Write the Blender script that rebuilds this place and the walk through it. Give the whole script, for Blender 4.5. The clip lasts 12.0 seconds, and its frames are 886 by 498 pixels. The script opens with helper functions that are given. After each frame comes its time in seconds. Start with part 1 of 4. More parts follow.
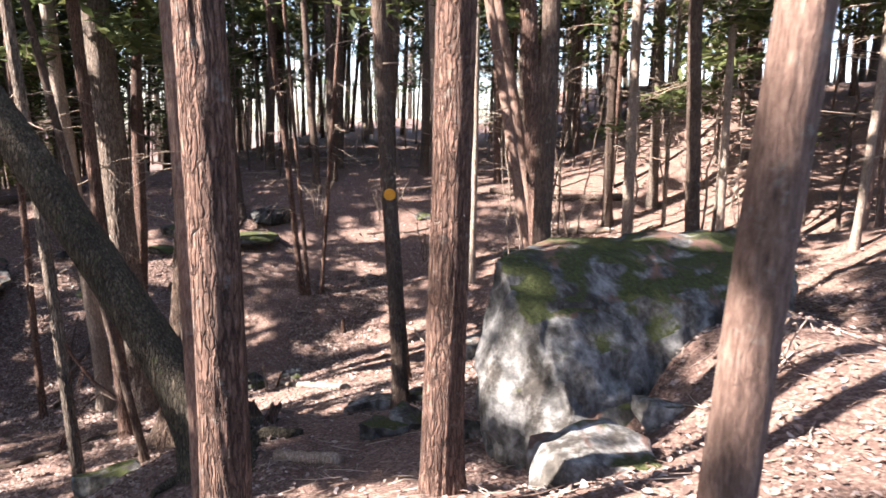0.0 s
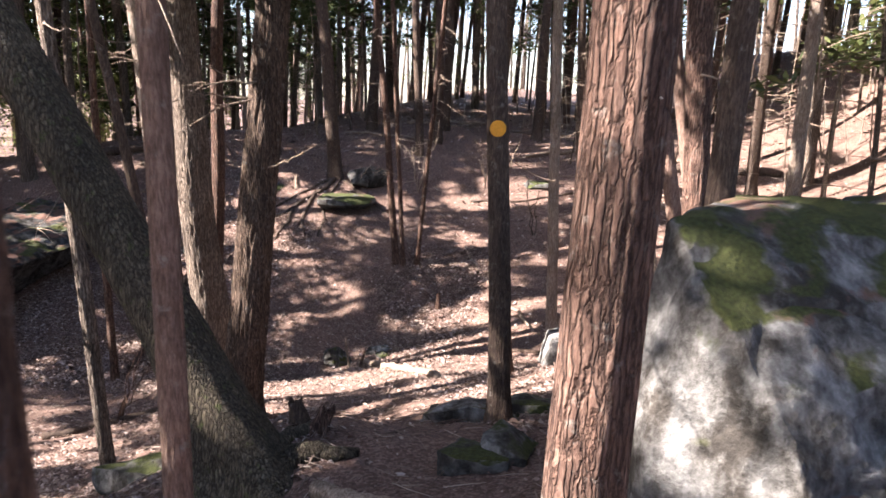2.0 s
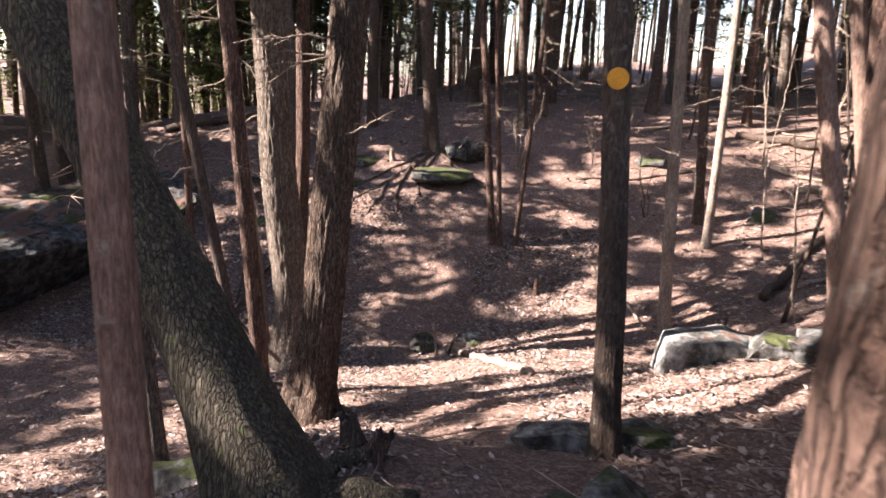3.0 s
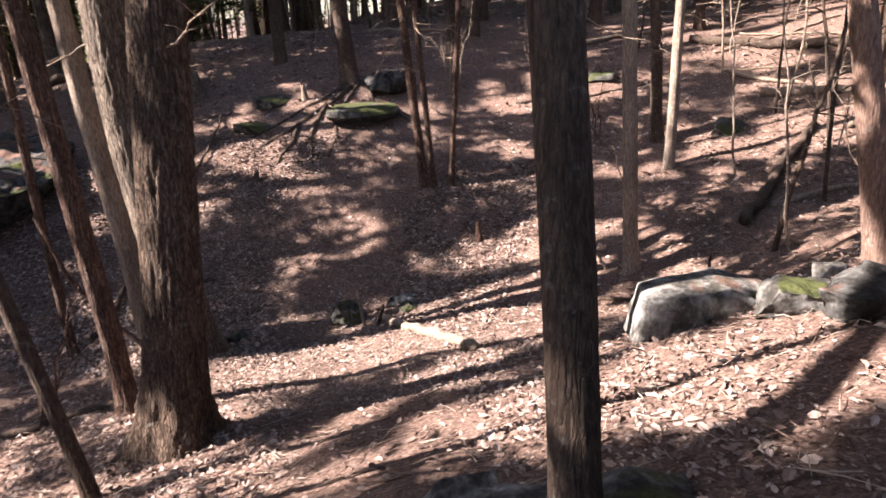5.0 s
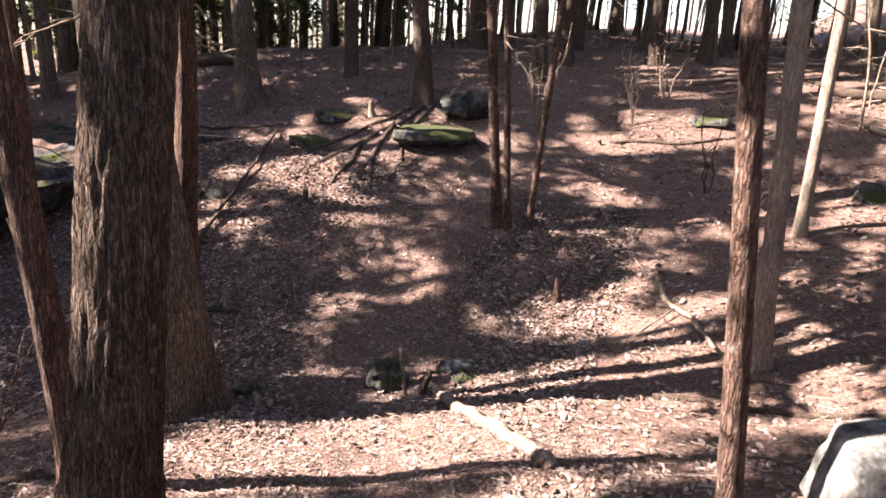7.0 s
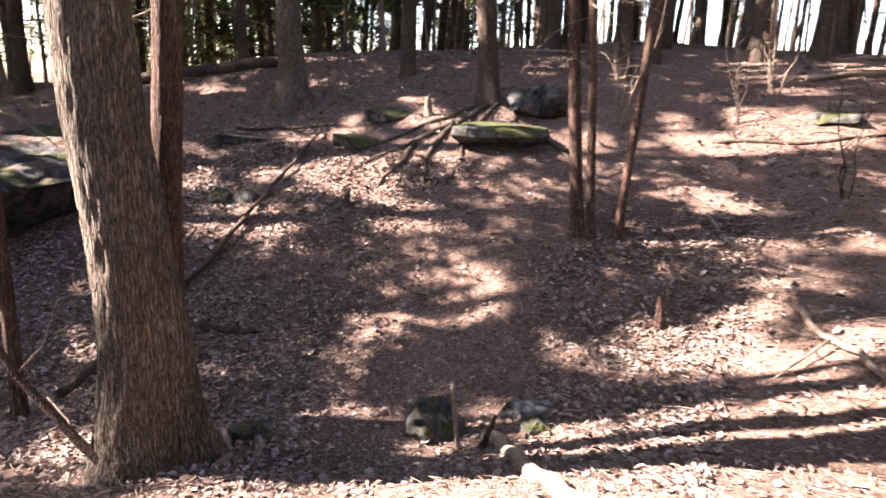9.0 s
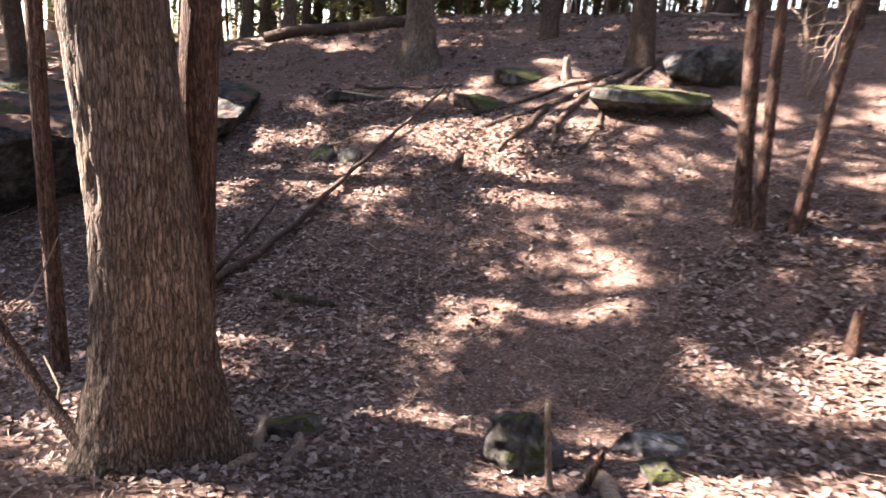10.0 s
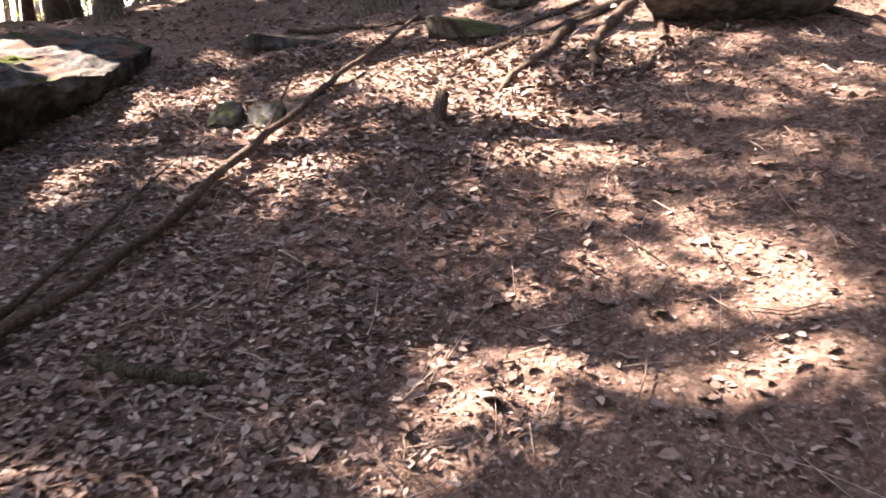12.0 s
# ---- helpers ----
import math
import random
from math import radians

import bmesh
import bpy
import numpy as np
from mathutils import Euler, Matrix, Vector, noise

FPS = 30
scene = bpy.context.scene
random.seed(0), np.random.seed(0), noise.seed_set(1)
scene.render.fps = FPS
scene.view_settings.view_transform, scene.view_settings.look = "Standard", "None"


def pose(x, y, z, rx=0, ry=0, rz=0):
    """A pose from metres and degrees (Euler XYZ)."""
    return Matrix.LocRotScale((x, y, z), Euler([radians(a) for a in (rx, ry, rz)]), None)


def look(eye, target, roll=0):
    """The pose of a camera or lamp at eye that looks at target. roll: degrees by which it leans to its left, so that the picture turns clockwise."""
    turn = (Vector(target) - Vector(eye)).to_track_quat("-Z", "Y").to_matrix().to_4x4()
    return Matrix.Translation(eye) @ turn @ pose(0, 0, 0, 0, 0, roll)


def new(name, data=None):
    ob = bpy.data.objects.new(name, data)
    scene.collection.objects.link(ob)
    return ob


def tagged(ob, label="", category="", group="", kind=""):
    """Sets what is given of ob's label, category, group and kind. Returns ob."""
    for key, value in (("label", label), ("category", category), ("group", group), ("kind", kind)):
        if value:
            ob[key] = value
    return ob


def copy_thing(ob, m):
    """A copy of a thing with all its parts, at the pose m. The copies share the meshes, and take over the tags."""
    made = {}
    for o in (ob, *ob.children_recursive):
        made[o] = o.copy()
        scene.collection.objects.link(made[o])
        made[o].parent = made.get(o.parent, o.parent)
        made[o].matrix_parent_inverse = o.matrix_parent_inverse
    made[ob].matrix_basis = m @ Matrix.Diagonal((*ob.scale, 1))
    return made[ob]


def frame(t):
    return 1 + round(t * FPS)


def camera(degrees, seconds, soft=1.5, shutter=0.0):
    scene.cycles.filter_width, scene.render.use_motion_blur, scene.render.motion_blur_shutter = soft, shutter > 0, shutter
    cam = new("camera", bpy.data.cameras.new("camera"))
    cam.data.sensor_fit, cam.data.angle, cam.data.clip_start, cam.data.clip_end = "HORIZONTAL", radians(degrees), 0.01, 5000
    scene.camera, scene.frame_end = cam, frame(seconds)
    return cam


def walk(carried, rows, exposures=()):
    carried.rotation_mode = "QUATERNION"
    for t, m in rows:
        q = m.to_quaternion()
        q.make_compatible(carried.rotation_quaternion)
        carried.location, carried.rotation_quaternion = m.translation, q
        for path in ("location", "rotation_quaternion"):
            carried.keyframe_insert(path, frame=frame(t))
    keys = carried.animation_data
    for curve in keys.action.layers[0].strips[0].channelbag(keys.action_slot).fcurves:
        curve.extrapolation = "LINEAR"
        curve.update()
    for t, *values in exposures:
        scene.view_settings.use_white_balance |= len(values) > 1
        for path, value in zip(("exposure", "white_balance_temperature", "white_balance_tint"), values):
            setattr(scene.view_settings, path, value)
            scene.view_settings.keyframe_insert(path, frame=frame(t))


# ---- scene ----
cam = camera(65.17, 12.0, 1.6, 0.3)
PATH = [
    (0, (-0.135, 0.158, 1.207), (-0.207, 2.129, 0.875), 1.1),
    (0.5, (-0.199, 0.539, 1.114), (-0.374, 2.502, 0.771), 1.0),
    (1, (-0.214, 0.986, 0.955), (-0.454, 2.942, 0.616), 0.6),
    (1.5, (-0.253, 1.408, 0.862), (-0.566, 3.353, 0.513), 2.4),
    (2, (-0.323, 1.895, 0.773), (-0.690, 3.818, 0.364), 2.4),
    (2.5, (-0.350, 2.425, 0.633), (-0.811, 4.313, 0.165), 2.4),
    (2.7, (-0.404, 2.593, 0.637), (-0.969, 4.453, 0.167), 2.3),
    (4.3, (-0.630, 4.163, 0.255), (-1.353, 5.934, -0.331), 1.8),
    (4.5, (-0.645, 4.319, 0.241), (-1.249, 6.124, -0.373), 1.6),
    (5, (-0.651, 4.728, 0.188), (-1.156, 6.554, -0.455), -2.0),
    (5.5, (-0.775, 5.063, 0.113), (-1.212, 6.932, -0.451), -2.2),
    (6, (-0.946, 5.561, -0.058), (-1.475, 7.407, -0.617), -1.0),
    (6.5, (-1.123, 5.958, -0.121), (-1.793, 7.750, -0.703), -1.1),
    (7, (-1.266, 6.357, -0.188), (-1.941, 8.159, -0.733), 2.8),
    (7.2, (-1.360, 6.481, -0.177), (-2.043, 8.276, -0.734), 3.3),
    (8.8, (-1.838, 7.672, -0.852), (-2.613, 9.460, -1.301), 2.4),
    (9, (-1.878, 7.897, -0.947), (-2.732, 9.648, -1.396), 2.3),
    (9.5, (-1.980, 8.486, -1.195), (-2.964, 10.167, -1.649), 5.0),
    (10, (-2.264, 9.109, -1.383), (-3.448, 10.643, -1.879), 4.3),
    (10.5, (-2.679, 9.652, -1.561), (-3.955, 11.099, -2.087), 2.2),
    (11, (-3.042, 10.253, -1.767), (-4.275, 11.745, -2.269), 1.0),
    (11.5, (-3.554, 10.856, -1.969), (-4.759, 12.379, -2.446), 0.9),
    (12, (-4.028, 11.508, -2.161), (-5.194, 13.061, -2.636), 0.8),
]

LIGHT = [(0, 3.05), (2.5, 3.05), (4.5, 2.74), (5.5, 2.74), (7, 2.98), (9, 3.5), (10, 3.8), (11, 3.88), (12, 3.92)]
walk(cam, [(t, look(eye, target, roll)) for t, eye, target, roll in PATH], [(t, stops, 6350 + 45 * t + 28 * max(0, t - 8) ** 2, 21 + 0.4 * t) for t, stops in LIGHT])

# ---- light ----
SUN_FROM = Vector((-0.93, -0.38, 0.80)).normalized()
sun = new("sun", bpy.data.lights.new("sun", "SUN"))
sun.data.energy, sun.data.angle, sun.data.color = 5.0, radians(0.55), (1.0, 0.93, 0.82)
sun.matrix_world = look(SUN_FROM * 60, (0, 0, 0))
world = bpy.data.worlds.new("sky")
scene.world = world
world.use_nodes = True
sky = world.node_tree.nodes.new("ShaderNodeTexSky")
sky.sky_type, sky.sun_disc = "NISHITA", False
sky.sun_elevation, sky.sun_rotation = math.asin(SUN_FROM.z), math.atan2(SUN_FROM.x, SUN_FROM.y)
world.node_tree.links.new(sky.outputs[0], world.node_tree.nodes["Background"].inputs[0])
world.node_tree.nodes["Background"].inputs[1].default_value = 0.076


# ---- materials ----
def ramp(nodes, stops):
    node = nodes.new("ShaderNodeValToRGB")
    while len(node.color_ramp.elements) < len(stops):
        node.color_ramp.elements.new(0.5)
    for e, (at, c) in zip(node.color_ramp.elements, stops):
        e.position, e.color = at, (*c, 1)
    return node


def material(name, rough=0.9):
    m = bpy.data.materials.new(name)
    m.use_nodes = True
    n, l = m.node_tree.nodes, m.node_tree.links
    b = n["Principled BSDF"]
    b.inputs["Roughness"].default_value = rough
    b.inputs["Specular IOR Level"].default_value = 0.25
    return m, n, l, b


def noise_node(n, l, scale, detail=6.0, stretch=None, rough=0.6):
    co = n.new("ShaderNodeTexCoord")
    tex = n.new("ShaderNodeTexNoise")
    tex.inputs["Scale"].default_value, tex.inputs["Detail"].default_value = scale, detail
    tex.inputs["Roughness"].default_value = rough
    if stretch:
        mp = n.new("ShaderNodeMapping")
        mp.inputs["Scale"].default_value = stretch
        l.new(co.outputs["Object"], mp.inputs[0])
        l.new(mp.outputs[0], tex.inputs[0])
    else:
        l.new(co.outputs["Object"], tex.inputs[0])
    return tex


def mix(n, l, fac, a, b, kind="MIX"):
    x = n.new("ShaderNodeMix")
    x.data_type, x.blend_type = "RGBA", kind
    for sock, v in ((x.inputs[0], fac), (x.inputs[6], a), (x.inputs[7], b)):
        if hasattr(v, "is_output"):
            l.new(v, sock)
        else:
            sock.default_value = v if isinstance(v, float) else (*v, 1)
    return x.outputs[2]


def bumped(n, l, b, height, strength, distance):
    bump = n.new("ShaderNodeBump")
    bump.inputs["Strength"].default_value, bump.inputs["Distance"].default_value = strength, distance
    l.new(height, bump.inputs["Height"])
    l.new(bump.outputs[0], b.inputs["Normal"])


def bark(name, dark, mid, light, moss=0.0, plates=1.0):
    """Flaking bark: long narrow plates of differing tone, dark fissures, fine vertical grain, lichen or moss."""
    m, n, l, b = material(name, 0.92)
    co = n.new("ShaderNodeTexCoord")
    warp = noise_node(n, l, 11, 5, (1, 1, 0.5))
    mp = n.new("ShaderNodeMapping")
    mp.inputs["Scale"].default_value = (1, 1, 0.10)
    bend = n.new("ShaderNodeVectorMath")
    bend.operation = "MULTIPLY_ADD"
    l.new(warp.outputs["Color"], bend.inputs[0])
    bend.inputs[1].default_value = (0.055, 0.055, 0.5)
    l.new(co.outputs["Object"], bend.inputs[2])
    l.new(bend.outputs[0], mp.inputs[0])
    vor = n.new("ShaderNodeTexVoronoi")
    vor.feature = "DISTANCE_TO_EDGE"
    cell = n.new("ShaderNodeTexVoronoi")
    for v in (vor, cell):
        v.inputs["Scale"].default_value = 52
        l.new(mp.outputs[0], v.inputs[0])
    crack = ramp(n, [(0.0, (0.36, 0.34, 0.33)), (0.07, (0.75, 0.74, 0.73)), (0.18, (1, 1, 1))])
    l.new(vor.outputs["Distance"], crack.inputs[0])
    tone = n.new("ShaderNodeSeparateColor")
    l.new(cell.outputs["Color"], tone.inputs[0])
    tr = ramp(n, [(0.0, (0.74, 0.72, 0.71)), (0.6, (1.0, 1.0, 1.0)), (1.0, (1.28, 1.26, 1.24))])
    l.new(tone.outputs[0], tr.inputs[0])
    fine = noise_node(n, l, 70, 10, (1, 1, 0.22), 0.75)
    broad = noise_node(n, l, 2.4, 5, (1, 1, 0.5))
    cr = ramp(n, [(0.33, dark), (0.5, mid), (0.68, light)])
    l.new(fine.outputs[0], cr.inputs[0])
    br = ramp(n, [(0.35, (0.66, 0.65, 0.64)), (0.65, (1.18, 1.15, 1.12))])
    l.new(broad.outputs[0], br.inputs[0])
    col = mix(n, l, 1.0, cr.outputs[0], br.outputs[0], "MULTIPLY")
    col = mix(n, l, plates, col, tr.outputs[0], "MULTIPLY")
    col = mix(n, l, plates, col, crack.outputs[0], "MULTIPLY")
    lich = noise_node(n, l, 13, 8, None, 0.7)
    lr = ramp(n, [(0.58, (0, 0, 0)), (0.68, (0.55, 0.55, 0.55))])
    l.new(lich.outputs[0], lr.inputs[0])
    col = mix(n, l, lr.outputs[0], col, (0.24, 0.23, 0.20) if moss < 0.5 else (0.10, 0.13, 0.035))
    l.new(col, b.inputs["Base Color"])
    h = n.new("ShaderNodeMath")
    h.operation = "MULTIPLY_ADD"
    sm = ramp(n, [(0.0, (0, 0, 0)), (0.20, (plates, plates, plates))])
    l.new(vor.outputs["Distance"], sm.inputs[0])
    step = n.new("ShaderNodeMath")
    step.operation = "MULTIPLY_ADD"
    l.new(tone.outputs[1], step.inputs[0])
    step.inputs[1].default_value = 0.5 * plates
    l.new(sm.outputs[0], step.inputs[2])
    l.new(fine.outputs[0], h.inputs[0])
    h.inputs[1].default_value = 0.7
    l.new(step.outputs[0], h.inputs[2])
    bumped(n, l, b, h.outputs[0], 1.0, 0.013)
    return m


BARK_RED = bark("hemlock_bark", (0.045, 0.027, 0.021), (0.135, 0.082, 0.062), (0.27, 0.185, 0.145))
BARK_GREY = bark("oak_bark", (0.05, 0.042, 0.035), (0.18, 0.145, 0.115), (0.36, 0.31, 0.26))
BARK_OAK = bark("furrowed_oak_bark", (0.028, 0.020, 0.015), (0.11, 0.078, 0.058), (0.24, 0.18, 0.135))
BARK_TAN = bark("young_tree_bark", (0.075, 0.050, 0.040), (0.19, 0.125, 0.098), (0.31, 0.225, 0.18), 0.0, 0.25)
BARK_DARK = bark("dark_bark", (0.03, 0.022, 0.018), (0.085, 0.060, 0.046), (0.16, 0.125, 0.095), 0.0, 0.45)
BARK_PALE = bark("maple_bark", (0.13, 0.105, 0.085), (0.31, 0.25, 0.20), (0.48, 0.42, 0.36), 0.0, 0.5)
BARK_MOSSY = bark("mossy_bark", (0.035, 0.03, 0.022), (0.10, 0.085, 0.06), (0.20, 0.18, 0.13), 1.0)
DEADWOOD = bark("dead_wood", (0.10, 0.075, 0.055), (0.27, 0.21, 0.16), (0.46, 0.39, 0.32), 0.0, 0.3)


def soil_material():
    m, n, l, b = material("leaf_litter_soil", 0.95)
    broad = noise_node(n, l, 0.55, 5)
    fine = noise_node(n, l, 26, 9, None, 0.7)
    speck = n.new("ShaderNodeTexVoronoi")
    speck.inputs["Scale"].default_value = 60
    co = n.new("ShaderNodeTexCoord")
    l.new(co.outputs["Object"], speck.inputs[0])
    a = ramp(n, [(0.3, (0.035, 0.024, 0.020)), (0.5, (0.125, 0.076, 0.060)), (0.72, (0.29, 0.19, 0.155))])
    l.new(fine.outputs[0], a.inputs[0])
    c = ramp(n, [(0.36, (0.72, 0.66, 0.64)), (0.62, (1.1, 1.06, 1.02))])
    l.new(broad.outputs[0], c.inputs[0])
    col = mix(n, l, 1.0, a.outputs[0], c.outputs[0], "MULTIPLY")
    sep = n.new("ShaderNodeSeparateColor")
    l.new(speck.outputs["Color"], sep.inputs[0])
    leaf = ramp(n, [(0.0, (0.05, 0.033, 0.027)), (0.5, (0.14, 0.095, 0.075)), (1.0, (0.33, 0.25, 0.20))])
    l.new(sep.outputs[0], leaf.inputs[0])
    col = mix(n, l, 0.45, col, leaf.outputs[0])
    l.new(col, b.inputs["Base Color"])
    bumped(n, l, b, fine.outputs[0], 0.8, 0.03)
    return m


def rock_material(name, moss, pale=1.0):
    m, n, l, b = material(name, 0.88)
    fine = noise_node(n, l, 12, 9, None, 0.65)
    broad = noise_node(n, l, 1.7, 5)
    a = ramp(n, [(0.3, (0.07 * pale, 0.07 * pale, 0.066 * pale)), (0.5, (0.19 * pale, 0.19 * pale, 0.18 * pale)), (0.75, (0.38 * pale, 0.38 * pale, 0.36 * pale))])
    l.new(fine.outputs[0], a.inputs[0])
    geo = n.new("ShaderNodeNewGeometry")
    sep = n.new("ShaderNodeSeparateXYZ")
    l.new(geo.outputs["Normal"], sep.inputs[0])
    add = n.new("ShaderNodeMath")
    add.operation = "MULTIPLY_ADD"
    l.new(sep.outputs[2], add.inputs[0])
    add.inputs[1].default_value = 0.30
    l.new(broad.outputs[0], add.inputs[2])
    mr = ramp(n, [(0.96 - 0.30 * moss, (0, 0, 0)), (1.02 - 0.30 * moss, (1, 1, 1))])
    l.new(add.outputs[0], mr.inputs[0])
    stain = noise_node(n, l, 4.5, 7, (1, 1, 0.6), 0.7)
    st = ramp(n, [(0.42, (0.20, 0.18, 0.16)), (0.62, (1.0, 1.0, 1.0))])
    l.new(stain.outputs[0], st.inputs[0])
    litter = noise_node(n, l, 2.3, 6, (1.3, 0.8, 1))
    add2 = n.new("ShaderNodeMath")
    add2.operation = "MULTIPLY_ADD"
    l.new(sep.outputs[2], add2.inputs[0])
    add2.inputs[1].default_value = 0.30
    l.new(litter.outputs[0], add2.inputs[2])
    lit = ramp(n, [(0.78, (0, 0, 0)), (0.84, (0.9, 0.9, 0.9))])
    l.new(add2.outputs[0], lit.inputs[0])
    mfine = noise_node(n, l, 40, 4)
    green = ramp(n, [(0.3, (0.020, 0.026, 0.008)), (0.7, (0.060, 0.068, 0.020))])
    l.new(mfine.outputs[0], green.inputs[0])
    col = mix(n, l, 1.0, a.outputs[0], st.outputs[0], "MULTIPLY")
    col = mix(n, l, lit.outputs[0], col, (0.12, 0.066, 0.048))
    col = mix(n, l, mr.outputs[0], col, green.outputs[0])
    l.new(col, b.inputs["Base Color"])
    bumped(n, l, b, fine.outputs[0], 1.0, 0.035)
    return m


def island_material(name, stops, rough=0.8, through_light=0.0):
    m, n, l, b = material(name, rough)
    geo = n.new("ShaderNodeNewGeometry")
    cr = ramp(n, stops)
    l.new(geo.outputs["Random Per Island"], cr.inputs[0])
    tex = noise_node(n, l, 60, 3)
    br = ramp(n, [(0.3, (0.75, 0.75, 0.75)), (0.7, (1.15, 1.15, 1.15))])
    l.new(tex.outputs[0], br.inputs[0])
    col = mix(n, l, 1.0, cr.outputs[0], br.outputs[0], "MULTIPLY")
    l.new(col, b.inputs["Base Color"])
    if through_light:
        tr = n.new("ShaderNodeBsdfTranslucent")
        l.new(col, tr.inputs[0])
        ms = n.new("ShaderNodeMixShader")
        ms.inputs[0].default_value = through_light
        l.new(b.outputs[0], ms.inputs[1])
        l.new(tr.outputs[0], ms.inputs[2])
        l.new(ms.outputs[0], n["Material Output"].inputs[0])
    return m


SOIL = soil_material()
ROCK = rock_material("granite_rock", 0.84, 0.85)
ROCK_MOSSY = rock_material("mossy_rock", 0.92, 0.7)
ROCK_PALE = rock_material("pale_rock", 0.55, 1.35)
ROCK_DARK = rock_material("dark_rock", 0.45, 0.45)
LEAVES = island_material("fallen_leaves", [(0, (0.07, 0.045, 0.036)), (0.3, (0.15, 0.10, 0.082)), (0.6, (0.25, 0.185, 0.155)), (0.85, (0.32, 0.25, 0.215)), (1, (0.44, 0.37, 0.32))])
NEEDLES = island_material("hemlock_needles", [(0, (0.035, 0.05, 0.018)), (0.6, (0.07, 0.09, 0.03)), (1, (0.13, 0.14, 0.05))], 0.7, 0.35)
SPRING = island_material("spring_leaves", [(0, (0.10, 0.14, 0.03)), (0.6, (0.22, 0.27, 0.07)), (1, (0.36, 0.38, 0.14))], 0.6, 0.5)
STICKS = island_material("litter_sticks", [(0, (0.09, 0.06, 0.045)), (0.5, (0.2, 0.14, 0.11)), (1, (0.42, 0.35, 0.29))])
MOSS = island_material("moss_tufts", [(0, (0.06, 0.08, 0.015)), (0.6, (0.14, 0.18, 0.03)), (1, (0.28, 0.32, 0.07))])


def plain(name, c, rough=0.6):
    m, n, l, b = material(name, rough)
    t = noise_node(n, l, 60, 4)
    r = ramp(n, [(0.3, tuple(0.8 * v for v in c)), (0.7, tuple(min(1, 1.1 * v) for v in c))])
    l.new(t.outputs[0], r.inputs[0])
    l.new(r.outputs[0], b.inputs["Base Color"])
    return m


YELLOW = plain("yellow_marker_plastic", (0.60, 0.26, 0.02), 0.55)
FUNGUS = plain("pale_wood_scar", (0.62, 0.52, 0.42), 0.8)


# ---- mesh tools ----
def mesh_of(name, verts, faces, mat, smooth=True):
    me = bpy.data.meshes.new(name)
    me.from_pydata(verts, [], faces)
    me.materials.append(mat)
    if smooth:
        me.shade_smooth()
    return me


def part(name, me, parent, label="", kind=""):
    ob = new(name, me)
    ob.parent = parent
    return tagged(ob, label, "", "", kind)


def thing(name, m, label, category, group="", kind=""):
    ob = new(name)
    ob.matrix_world = m
    ob.empty_display_size = 0.1
    return tagged(ob, label, category, group, kind)


def tube(verts, faces, points, radii, seg=6):
    """A tapered tube along points, added to verts and faces."""
    first = len(verts)
    side = Vector((0.3, 0.9, 0.2))
    for k, p in enumerate(points):
        d = (points[min(k + 1, len(points) - 1)] - points[max(k - 1, 0)]).normalized()
        a = d.cross(side).normalized()
        c = d.cross(a)
        for q in range(seg):
            w = 2 * math.pi * q / seg
            verts.append(p + (a * math.cos(w) + c * math.sin(w)) * radii[k])
    for k in range(len(points) - 1):
        for q in range(seg):
            i, j = first + k * seg + q, first + k * seg + (q + 1) % seg
            faces.append((i, j, j + seg, i + seg))
    faces.append(tuple(first + q for q in range(seg))[::-1])
    faces.append(tuple(first + (len(points) - 1) * seg + q for q in range(seg)))


def stick_points(a, b, rng, wobble, n=8):
    a, b = Vector(a), Vector(b)
    out, d = [], (b - a).length
    for k in range(n + 1):
        f = k / n
        off = Vector([rng.uniform(-1, 1) for _ in range(3)]) * wobble * d * (0 if k in (0,) else 1)
        out.append(a.lerp(b, f) + off)
    return out


